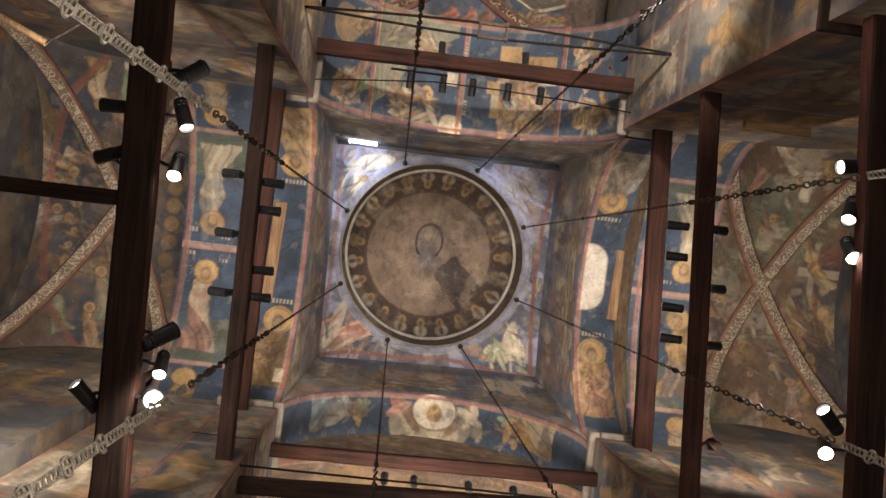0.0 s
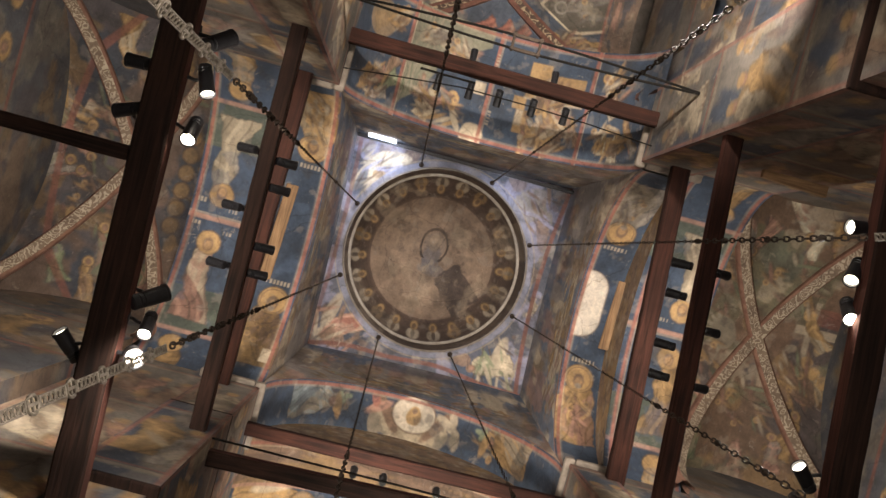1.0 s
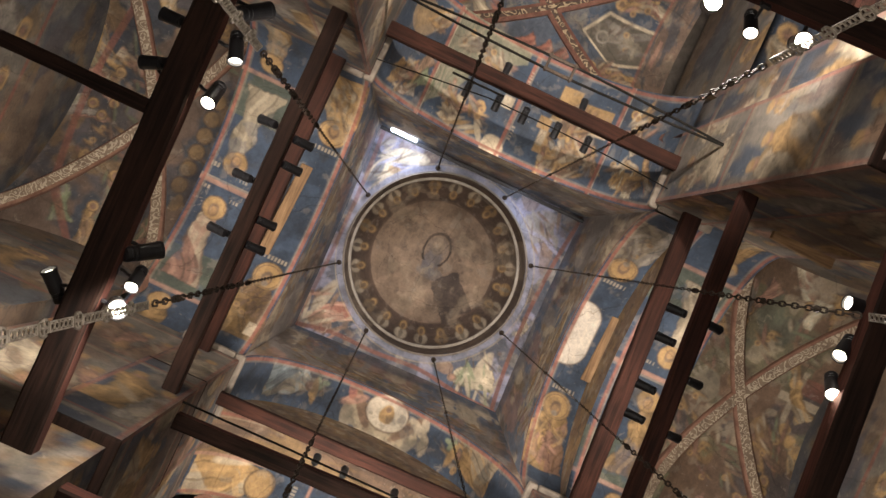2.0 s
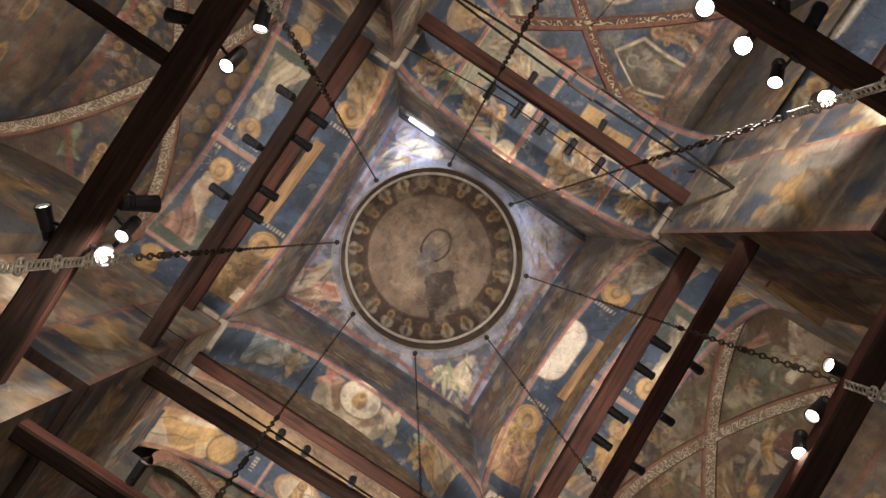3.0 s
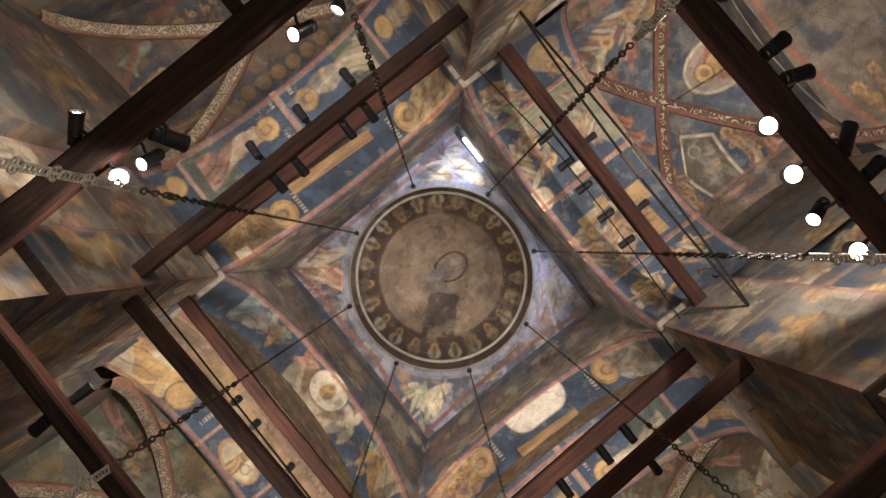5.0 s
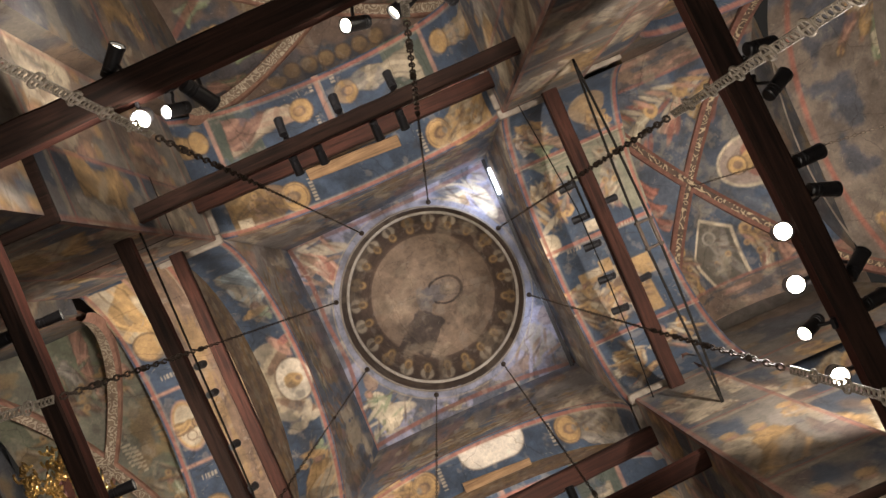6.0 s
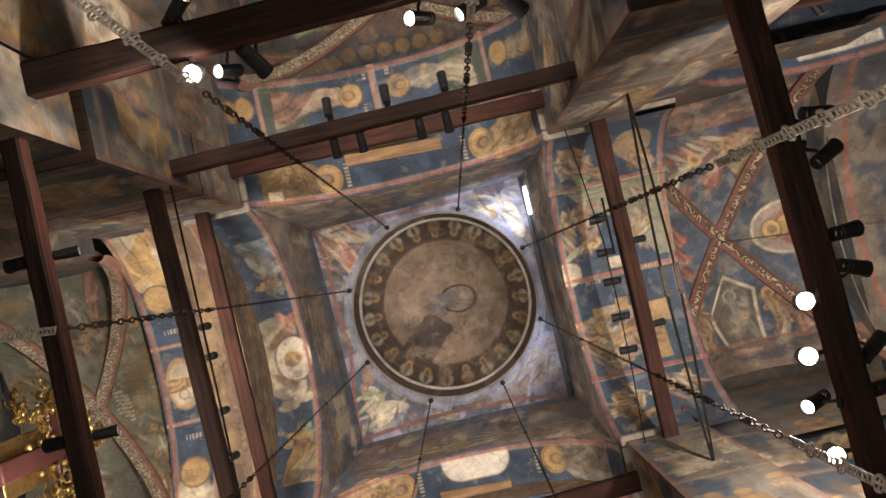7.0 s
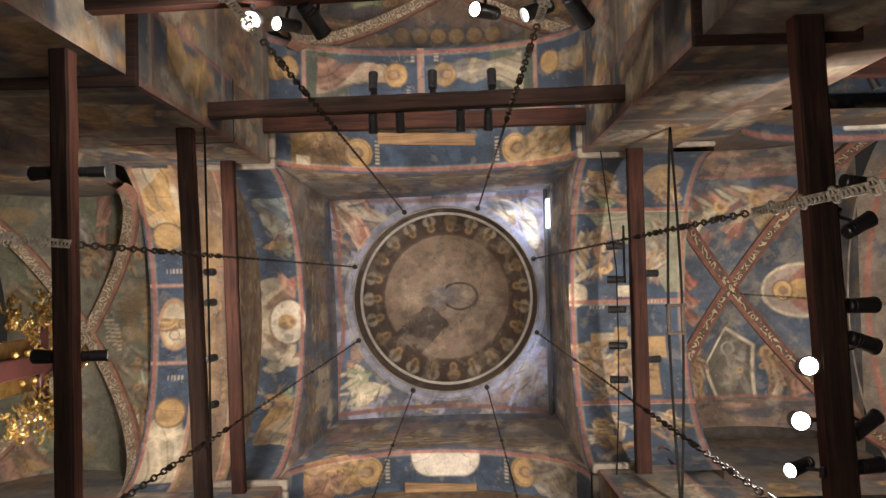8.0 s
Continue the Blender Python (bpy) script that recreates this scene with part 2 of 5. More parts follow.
class Canvas:
    """A painted surface: u and v are metres along it."""

    def __init__(self, u, v, ground, seed=0):
        self.u, self.v = u, v
        self.seed = seed * 5.31
        self.c = np.ones(u.shape + (3,)) * ground
        m = fbm(u + self.seed, v - self.seed, 1.6)
        self.c *= (0.7 + 0.6 * m)[..., None]

    def lay(self, alpha, colour, vary=0.5, grain=5.0):
        n = fbm(self.u * 1.0 + self.seed + colour[0] * 40, self.v + self.seed, grain, 3)
        col = np.asarray(colour) * (1 - vary / 2 + vary * n)[..., None]
        a = np.clip(alpha, 0, 1)[..., None]
        self.c = self.c * (1 - a) + col * a

    def soft(self, d, edge=0.02):
        return np.clip(0.5 - d / (edge * 0.6), 0, 1)

    def piece(self, u0, u1, v0, v1):
        """The part of the canvas inside a box, and where it is, or None."""
        near = (self.u > u0) & (self.u < u1) & (self.v > v0) & (self.v < v1)
        if not near.any():
            return None, None
        sub = Canvas(self.u[near], self.v[near], GREY)
        sub.c, sub.seed = self.c[near], self.seed
        return sub, near

    def rect(self, u0, u1, v0, v1, colour, alpha=1.0, edge=0.025):
        d = np.maximum(np.abs(self.u - (u0 + u1) / 2) - abs(u1 - u0) / 2, np.abs(self.v - (v0 + v1) / 2) - abs(v1 - v0) / 2)
        self.lay(self.soft(d, edge) * alpha, colour)

    def line(self, d, width, colour, alpha=0.9):
        self.lay(self.soft(np.abs(d) - width / 2, 0.02) * alpha, colour, 0.35)

    def disc(self, u, v, ru, rv, colour, alpha=1.0, turn=0.0, edge=0.03):
        r = max(ru, rv) + edge
        sub, near = self.piece(u - r, u + r, v - r, v + r)
        if sub is not None:
            sub.disc_here(u, v, ru, rv, colour, alpha, turn, edge)
            self.c[near] = sub.c

    def disc_here(self, u, v, ru, rv, colour, alpha, turn, edge):
        a, b = self.u - u, self.v - v
        a, b = a * math.cos(turn) + b * math.sin(turn), -a * math.sin(turn) + b * math.cos(turn)
        d = (np.hypot(a / ru, b / rv) - 1) * min(ru, rv)
        d = d + (0.05 if ru < 0.15 else 0.012) * min(ru, rv) * (fbm(self.u, self.v, 6 / max(min(ru, rv), 0.05) * 0.3, 2) - 0.5) * 4
        self.lay(self.soft(d, edge) * alpha, colour)

    def ring(self, u, v, r, width, colour, alpha=0.9):
        w = r + width + 0.03
        sub, near = self.piece(u - w, u + w, v - w, v + w)
        if sub is not None:
            sub.ring_here(u, v, r, width, colour, alpha)
            self.c[near] = sub.c

    def ring_here(self, u, v, r, width, colour, alpha):
        self.lay(self.soft(np.abs(np.hypot(self.u - u, self.v - v) - r) - width / 2, 0.02) * alpha, colour, 0.3)

    def clouds(self, colour, scale, level, alpha=0.8, shift=0.0):
        n = fbm(self.u + self.seed + shift, self.v - self.seed + 2 * shift, scale, 4)
        self.lay(np.clip((n - level) / 0.06, 0, 1) * alpha, colour)

    def figure(self, u, v, h, turn, robe, over=None, bust=False, halo=True):
        """A plain robed shape: head end at (u, v), reaching h metres along the direction turn."""
        mu, mv, r = u + 0.5 * h * math.cos(turn), v + 0.5 * h * math.sin(turn), 0.75 * h
        sub, near = self.piece(mu - r, mu + r, mv - r, mv + r)
        if sub is not None:
            sub.figure_here(u, v, h, turn, robe, over, bust, halo)
            self.c[near] = sub.c

    def figure_here(self, u, v, h, turn, robe, over, bust, halo):
        du, dv = math.cos(turn), math.sin(turn)
        robe = np.asarray(robe)
        a = (self.u - u) * du + (self.v - v) * dv
        b = -(self.u - u) * dv + (self.v - v) * du
        k = 7.7 * u + 3.1 * v
        b = b + 0.035 * h * np.sin(a / h * 5 + k)
        t = np.clip(a / h, 0, 1)
        ragged = 0.11 * h * (fbm(self.u + k, self.v, 5.5 / max(h, 0.35), 3) - 0.5)
        half = h * (0.07 + 0.12 * np.clip((t - 0.1) * 4.5, 0, 1) ** 0.6 - (0.0 if bust else 0.07 * np.sin(t * 3.1))) + (0.08 * h * t if bust else 0.04 * h * t**3)
        d = np.maximum(np.abs(b) - half, np.maximum(0.12 * h - a, a - h)) + ragged
        s = self.soft(d, 0.025)
        self.lay(s, robe * 0.85, 0.5)
        if over is not None:
            split = b / h + 0.16 * np.sin(t * 5.5 + k) + 0.1 * (fbm(self.u, self.v + k, 4, 2) - 0.5)
            self.lay(s * np.clip(split * 40, 0, 1), np.asarray(over))
        side = np.clip(b / np.maximum(half, 0.01), -1, 1)
        self.lay(s * np.clip(side - 0.15, 0, 1) * 0.75, robe * 0.42)
        self.lay(s * np.clip(0.45 - np.abs(side + 0.4), 0, 1) * 1.1, np.minimum(robe * 1.35, 0.56))
        fold = b / h * 15 + 1.6 * np.sin(t * 3.3 + k) + 3.2 * (fbm(self.u + k, self.v, 2.6 / max(h, 0.3), 2) - 0.5)
        lines = np.abs(np.sin(fold))
        self.lay(s * np.clip((0.22 - lines) / 0.12, 0, 1) * np.clip(t * 3, 0, 1) * 0.6, robe * 0.33)
        self.lay(s * np.clip((lines - 0.90) / 0.08, 0, 1) * 0.55, np.minimum(robe * 1.55, 0.58))
        arm = np.abs(a - 0.36 * h - 0.5 * np.abs(b) * math.copysign(1, math.sin(k * 3))) - 0.035 * h
        self.lay(s * self.soft(arm, 0.02) * 0.5, np.minimum(robe * 1.5, 0.56))
        self.lay(self.soft(np.abs(d) - 0.006, 0.018) * 0.45, UMBER * 0.8)
        r = 0.115 * h if not bust else 0.17 * h
        hu, hv = u + du * 0.07 * h, v + dv * 0.07 * h
        if halo:
            self.disc(hu, hv, r, r, OCHRE * 0.98)
            self.ring(hu, hv, r, 0.014, UMBER, 0.7)
        self.disc(hu, hv, r * 0.62, r * 0.5, BROWN * 1.6, 1, turn)
        self.disc(hu + du * 0.01, hv + dv * 0.01, r * 0.36, r * 0.28, PINK * 0.7, 0.8, turn)

    def crowd(self, u0, u1, v0, v1, n, size, turn, seed):
        r = random.Random(seed)
        robes = (CREAM, PINK * 0.8, BROWN * 1.6, GREEN * 1.6, OCHRE * 0.8, GREY * 1.3)
        for k in range(n):
            self.figure(r.uniform(u0, u1), r.uniform(v0, v1), size * r.uniform(0.75, 1.15), turn + r.uniform(-0.5, 0.5),
                        r.choice(robes), r.choice(robes), halo=r.random() < 0.6)

    def drapery(self, u, v, ru, rv, n, turn, cols, seed):
        """Short curved brush strokes heaped together: folds, limbs and heads past telling apart."""
        r = random.Random(seed)
        for k in range(n):
            t, q = r.uniform(0, 6.283), math.sqrt(r.random())
            cu, cv, tilt = u + ru * q * math.cos(t), v + rv * q * math.sin(t), turn + r.uniform(-0.8, 0.8)
            size = r.uniform(0.05, 0.12)
            self.disc(cu + 0.02, cv - 0.014, size, 0.022, UMBER * 1.1, 0.6, tilt)
            self.disc(cu, cv, size, r.uniform(0.012, 0.024), cols[k % len(cols)] * r.uniform(0.75, 1.15), 0.85, tilt)
            if k % 5 == 0:
                self.disc(cu - 0.03, cv + 0.04, 0.036, 0.036, OCHRE * 0.95, 0.9)
                self.disc(cu - 0.03, cv + 0.04, 0.02, 0.018, BROWN * 1.3, 0.9)

    def strokes(self, u, v, n, turn, size=0.035):
        """Short pale strokes in a row: an inscription past reading."""
        du, dv = math.cos(turn), math.sin(turn)
        a = (self.u - u) * du + (self.v - v) * dv
        b = -(self.u - u) * dv + (self.v - v) * du
        on = (a > 0) & (a < n * size) & (np.abs(b) < size * 0.62) & ((a / size) % 1 < 0.55)
        self.lay(on * 0.6, CREAM)


def sheet(name, u, v, xyz, ground, paint, seed=0, keep=None, material=None, thick=0.0, label="", flip=False):
    """A painted sheet over the grid (u, v): xyz its places, paint(canvas) its picture, keep(u, v) which cells are there."""
    x, y, z = xyz(u, v)
    cv = Canvas(u, v, ground, seed)
    if paint:
        paint(cv)
    p, q = u, v
    if name == "ceiling_dome":
        p, q = x, y
    elif name.startswith("wall"):
        q = v * (0.3 if name.startswith("wall_shaft") else 0.42)
    cv.u, cv.v = p, q
    a = fbm(p + 3.3 * seed, q - 1.7 * seed, 9, 4)
    cv.c *= (0.70 + 0.6 * a)[..., None]
    b = fbm(p - 2.1 * seed, q + 0.9 * seed, 3.3, 4)
    cv.c *= (0.78 + 0.44 * b)[..., None]
    cv.clouds(np.array((0.27, 0.235, 0.19)), 6.5, 0.65, 0.28, 1.3 * seed)
    cv.clouds(np.array((0.05, 0.042, 0.035)), 5.0, 0.65, 0.3, 2.9 * seed)
    nu, nv = u.shape
    co = np.stack([x, y, z], -1).reshape(-1, 3)
    idx = np.arange(nu * nv).reshape(nu, nv)
    quads = np.stack([idx[:-1, :-1], idx[1:, :-1], idx[1:, 1:], idx[:-1, 1:]], -1).reshape(-1, 4)
    if flip:
        quads = quads[:, ::-1]
    if keep is not None:
        k = keep(u, v)
        ok = (k[:-1, :-1] & k[1:, :-1] & k[1:, 1:] & k[:-1, 1:]).reshape(-1)
        quads = quads[ok]
    me = bpy.data.meshes.new(name)
    me.vertices.add(len(co))
    me.vertices.foreach_set("co", co.ravel())
    me.loops.add(quads.size)
    me.loops.foreach_set("vertex_index", quads.ravel().astype(np.int32))
    me.polygons.add(len(quads))
    me.polygons.foreach_set("loop_start", np.arange(0, quads.size, 4, dtype=np.int32))
    me.update(calc_edges=True)
    at = me.attributes.new("paint", "FLOAT_COLOR", "POINT")
    rgba = np.ones((nu * nv, 4), dtype=np.float32)
    rgba[:, :3] = np.clip(cv.c.reshape(-1, 3), 0.01, 0.62)
    at.data.foreach_set("color", rgba.ravel())
    me.polygons.foreach_set("use_smooth", np.ones(len(quads), dtype=bool))
    me.materials.append(material or FRESCO)
    ob = new(name, me)
    if thick:
        md = ob.modifiers.new("thickness", "SOLIDIFY")
        md.thickness, md.offset = thick, -1
    return tagged(ob, label=label, kind="structure")


def grid(u0, u1, v0, v1, step=0.016):
    nu, nv = max(2, int(abs(u1 - u0) / step) + 1), max(2, int(abs(v1 - v0) / step) + 1)
    return np.meshgrid(np.linspace(u0, u1, nu), np.linspace(v0, v1, nv), indexing="ij")


# Each side of the crossing: a turn about z that carries east (+x) to it.
def side_xy(side, along, across):
    """along: metres out from the centre on that side; across: metres along the wall."""
    return {"east": (along, across), "west": (-along, -across), "south": (-across, along), "north": (across, -along)}[side]


HALF = {"east": 1.5, "west": 1.45, "south": 1.5, "north": 1.5}
CROWN = {"east": 12.3, "west": 12.85, "south": 12.45, "north": 12.25}


# corners of the square under the dome: at its top, and of each pier at the springing
TOP = {"north_west": (-1.35, -1.40), "north_east": (1.48, -1.49), "south_east": (1.52, 1.43), "south_west": (-1.285, 1.46)}
PIER = {"north_west": (-1.435, -1.475), "north_east": (1.49, -1.50), "south_east": (1.555, 1.44), "south_west": (-1.38, 1.53)}
INNER = {"north": 1.53, "south": 1.59, "west": 1.565}  # half widths of the inner arches
EDGE = {"east": ("north_east", "south_east"), "west": ("south_west", "north_west"), "south": ("south_east", "south_west"), "north": ("north_west", "north_east")}


def arch_z(across, half, spring, crown):
    return spring + (crown - spring) * np.sqrt(np.clip(1 - (across / half) ** 2, 0, 1))


# ---------- dome ----------
def build_dome():
    prof = [(1.215, 14.60), (1.215, 14.72), (1.21, 15.1), (1.20, 15.25), (1.19, 15.33)]
    for k in range(1, 37):
        a = k / 36 * math.pi / 2
        prof.append((1.19 * math.cos(a), 15.33 + 1.35 * math.sin(a)))
    prof = np.array(prof)
    seg = np.r_[0, np.cumsum(np.hypot(*np.diff(prof, axis=0).T))]
    total = seg[-1]
    u, v = np.meshgrid(np.linspace(0, 2 * math.pi, 541), np.linspace(0, total, 200), indexing="ij")

    def xyz(a, s):
        r, z = np.interp(s, seg, prof[:, 0]), np.interp(s, seg, prof[:, 1])
        return DC.x + r * np.cos(a), DC.y + r * np.sin(a), z

    def paint(c, flat=False):
        a, s = c.u.copy(), c.v.copy()
        if flat:
            x, y, r = a, s, np.hypot(a, s)
            s = 2.0 + 0 * r
        else:
            r = np.interp(s, seg, prof[:, 0])
            x, y = r * np.cos(a), r * np.sin(a)
        c.u, c.v = x, y
        edge = 0.93
        c.lay(np.ones_like(r), UMBER * 1.05)
        c.lay(((s > 0.1) & (s < 0.55)) * 0.9, BROWN * 0.75)
        for k in range(23):
            t = 2 * math.pi * (k + 0.5) / 23
            j = 0.02 * math.sin(k * 7.3)
            for rr, wide, deep, col in ((1.115, 0.095, 0.062, (CREAM * 1.0, OCHRE * 0.8, CREAM * 0.8, CREAM * 1.1)[k % 4]), (1.12, 0.03, 0.05, (BROWN, UMBER, CREAM * 0.4)[k % 3]),
                                        (1.035 + j, 0.062, 0.062, OCHRE * 0.6), (1.035 + j, 0.05, 0.05, OCHRE * 1.0), (1.045 + j, 0.03, 0.036, BROWN * 1.1)):
                a1, b1 = x - rr * math.cos(t), y - rr * math.sin(t)
                p, q = a1 * math.cos(t) + b1 * math.sin(t), -a1 * math.sin(t) + b1 * math.cos(t)
                d = (np.hypot(p / deep, q / wide) - 1) * 0.04
                c.lay(c.soft(d, 0.02) * (s > 0.7) * 0.85, col)
        ground = np.clip((edge - r) / 0.02, 0, 1)
        c.lay(ground, (0.215, 0.155, 0.108), 0.7, 3)
        c.ring(0, 0, edge, 0.03, UMBER * 1.3, 0.8)
        # the great medallion: a plain oval with a dark outline and a dark mantle, much worn
        m = r < edge
        w = 0.03 * (fbm(x, y, 5) - 0.5)
        d = (np.hypot((x - 0.19) / 0.27, y / 0.20) - 1) * 0.2 + w
        neck = (np.hypot((x + 0.02) / 0.25, y / 0.135) - 1) * 0.135 + 0.06 * (fbm(x, y, 6) - 0.5)
        c.lay(c.soft(neck, 0.05) * m * 0.8, (0.115, 0.115, 0.13), 0.3)
        hem = (np.hypot((x + 0.17) / 0.10, (y - 0.03) / 0.22) - 1) * 0.1 + 0.06 * (fbm(x, y, 8) - 0.5)
        c.lay(c.soft(hem, 0.04) * m * 0.7, (0.135, 0.12, 0.11), 0.3)
        c.lay(c.soft(d + 0.03, 0.05) * m * 0.45, (0.17, 0.14, 0.12))
        c.lay(c.soft((np.hypot((x - 0.24) / 0.13, y / 0.09) - 1) * 0.09, 0.05) * 0.6, (0.26, 0.20, 0.135), 0.3)
        c.lay(c.soft(np.abs(d) - 0.016, 0.02) * m * (x > -0.02), UMBER * 0.55)
        edge_n = 0.16 * (fbm(x, y, 5) - 0.5)
        pr, pd = (x + 0.36) * 0.73 + (y - 0.47) * 0.68, -(x + 0.36) * 0.68 + (y - 0.47) * 0.73
        mantle = c.soft(np.maximum(np.abs(pr + 0.12 * pd) - 0.21, np.abs(pd) - 0.29) + edge_n, 0.03)
        c.lay(mantle * m * 0.9, (0.062, 0.046, 0.038))
        for k in range(26):
            r0 = random.Random(k)
            c.disc(r0.uniform(-0.8, 0.8), r0.uniform(-0.8, 0.8), r0.uniform(0.008, 0.03), r0.uniform(0.008, 0.03), UMBER * 1.3, 0.6)
        c.clouds((0.14, 0.105, 0.075), 3.2, 0.60, 0.4)
        c.clouds((0.33, 0.26, 0.18), 2.6, 0.60, 0.4, 5)
        c.u, c.v = a, s

    # the crown of the dome, inside the ring of busts
    cu, cw = grid(-0.99, 0.99, -0.99, 0.99, 0.012)

    def crown(p, q):
        r = np.hypot(p, q)
        return DC.x + p, DC.y + q, 15.33 + 1.35 * np.sqrt(np.clip(1 - (r / 1.19) ** 2, 0, 1)) - 0.004

    sheet("ceiling_dome_crown", cu, cw, crown, UMBER, lambda c: paint(c, True), 1, lambda p, q: np.hypot(p, q) < 0.97, label="worn round medallion at the crown of the dome", flip=True)
    ob = sheet("dome", u, v, xyz, UMBER, paint, 1, lambda a, b: np.interp(b, seg, prof[:, 0]) > 0.93, label="shallow painted dome with a ring of busts", flip=True)
    ob.name = "ceiling_dome"
    bm = bm_tube([(DC.x + 1.185 * math.cos(t * 0.0872665), DC.y + 1.185 * math.sin(t * 0.0872665), 15.30) for t in range(72)], 0.028, 8, closed=True)
    tagged(part("dome_moulding", bm, PALESTONE), "pale round stone moulding circling the dome", "moulding", kind="structure")
    bm = bm_tube([(DC.x + 1.218 * math.cos(t * 0.0872665), DC.y + 1.218 * math.sin(t * 0.0872665), 14.60) for t in range(72)], 0.012, 8, closed=True)
    tagged(part("dome_rim", bm, STONE), "narrow painted rim under the dome", "moulding", kind="structure")


def build_pendentives():
    u, v = grid(-1.55, 1.6, -1.55, 1.55, 0.0125)

    def xyz(a, b):
        r = np.hypot(a - DC.x, b - DC.y)
        k = np.clip((r - 1.28) / 0.85, 0, 1)
        return a, b, ZC + 0.03 - 0.22 * k**1.5

    def paint(c):
        x, y = c.u, c.v
        c.lay(np.ones_like(x), np.array((0.085, 0.09, 0.112)), 0.8, 3)
        c.clouds(NIGHT * 1.5, 4.0, 0.55, 0.6, 5)
        c.clouds(GREY * 1.5, 5.0, 0.58, 0.6, 8)
        c.clouds(VIOLET * 1.3, 2.4, 0.52, 0.7)
        c.clouds(BROWN * 1.3, 2.6, 0.60, 0.6, 3)
        # north-west: rose and cream seated shape; south-west: cream on blue; north-east: pale wings; south-east: worn grey
        c.figure(-1.22, -1.28, 0.55, 0.9, PINK * 0.9, CREAM * 0.8, bust=True, halo=False)
        c.disc(-1.02, -1.02, 0.10, 0.26, RED * 0.8, 0.8, -0.5)
        c.disc(-0.86, -1.22, 0.26, 0.08, CREAM * 0.75, 0.8, 0.25)
        c.disc(-1.2, -1.12, 0.12, 0.16, BROWN * 1.8, 0.8, 0.3)
        c.rect(-1.3, -0.8, 0.5, 1.25, BLUE * 1.5, 0.7, 0.1)
        c.figure(-1.15, 0.72, 0.6, 1.2, CREAM * 0.85, GREEN * 1.7, bust=True, halo=False)
        c.disc(-0.9, 1.08, 0.28, 0.09, CREAM * 0.8, 0.85, 0.15)
        c.disc(-1.05, 0.62, 0.09, 0.12, BROWN * 2, 0.8)
        c.figure(-0.35, 1.33, 0.34, 0.1, CREAM * 0.7, VIOLET, halo=False)
        c.disc(1.05, -1.22, 0.34, 0.10, CREAM * 1.05, 0.9, 0.5)
        c.disc(1.27, -1.0, 0.10, 0.28, CREAM * 1.0, 0.85, -0.25)
        c.disc(1.02, -1.08, 0.09, 0.09, OCHRE * 0.85, 0.8)
        c.disc(0.88, -1.3, 0.22, 0.06, BLUE * 2.2, 0.7, 0.2)
        c.disc(1.15, 0.95, 0.3, 0.2, GREY * 1.5, 0.7, 0.7)
        c.disc(0.95, 1.2, 0.36, 0.08, BROWN * 1.5, 0.6, -0.2)
        for cx, cy, turn, cols in ((-1.08, -1.12, 0.5, (PINK * 0.95, CREAM * 0.8, BROWN * 1.6)), (-1.0, 1.08, -0.6, (CREAM * 0.9, GREEN * 1.7, CREAM * 0.65)),
                                   (1.12, -1.12, 0.8, (CREAM * 1.0, VIOLET * 1.7, GREY * 1.6)), (1.12, 1.02, -0.8, (GREY * 1.5, VIOLET * 1.2, BROWN * 1.4))):
            r = random.Random(int(cx * 100 + cy * 10))
            for k in range(16):
                c.disc(cx + r.uniform(-0.26, 0.26), cy + r.uniform(-0.26, 0.26), r.uniform(0.07, 0.17), r.uniform(0.014, 0.032), cols[k % 3], 0.85, turn + r.uniform(-0.7, 0.7))
            for k in range(7):
                c.disc(cx + r.uniform(-0.26, 0.26), cy + r.uniform(-0.26, 0.26), r.uniform(0.06, 0.14), 0.012, UMBER, 0.7, turn + r.uniform(-0.7, 0.7))
        c.ring(DC.x, DC.y, 1.27, 0.08, np.array((0.19, 0.20, 0.26)), 0.8)
        c.ring(DC.x, DC.y, 1.325, 0.014, CREAM * 0.7, 0.6)
        c.ring(DC.x, DC.y, 1.23, 0.014, CREAM * 0.6, 0.5)
        for e, k in ((x + 1.33 - 0.09 * (1 - (y / 1.5) ** 2) - 0.02 * np.sin(y * 5), 0.85), (1.43 - y - 0.10 * (1 - (x / 1.5) ** 2), 0.85), (y + 1.43 - 0.05 * (1 - (x / 1.5) ** 2), 0.6)):
            c.line(e, 0.055, RED * 0.6, k)

    def keep(a, b):
        inside = np.hypot(a - DC.x, b - DC.y) > 1.20
        ring = [TOP[k] for k in ("north_west", "north_east", "south_east", "south_west")]
        for (px, py), (qx, qy) in zip(ring, ring[1:] + ring[:1]):
            inside &= ((qx - px) * (b - py) - (qy - py) * (a - px)) / math.hypot(qx - px, qy - py) > -0.03
        return inside

    sheet("ceiling_pendentives", u, v, xyz, VIOLET, paint, 2, keep, label="four painted corner pendentives in blue and grey", flip=True)


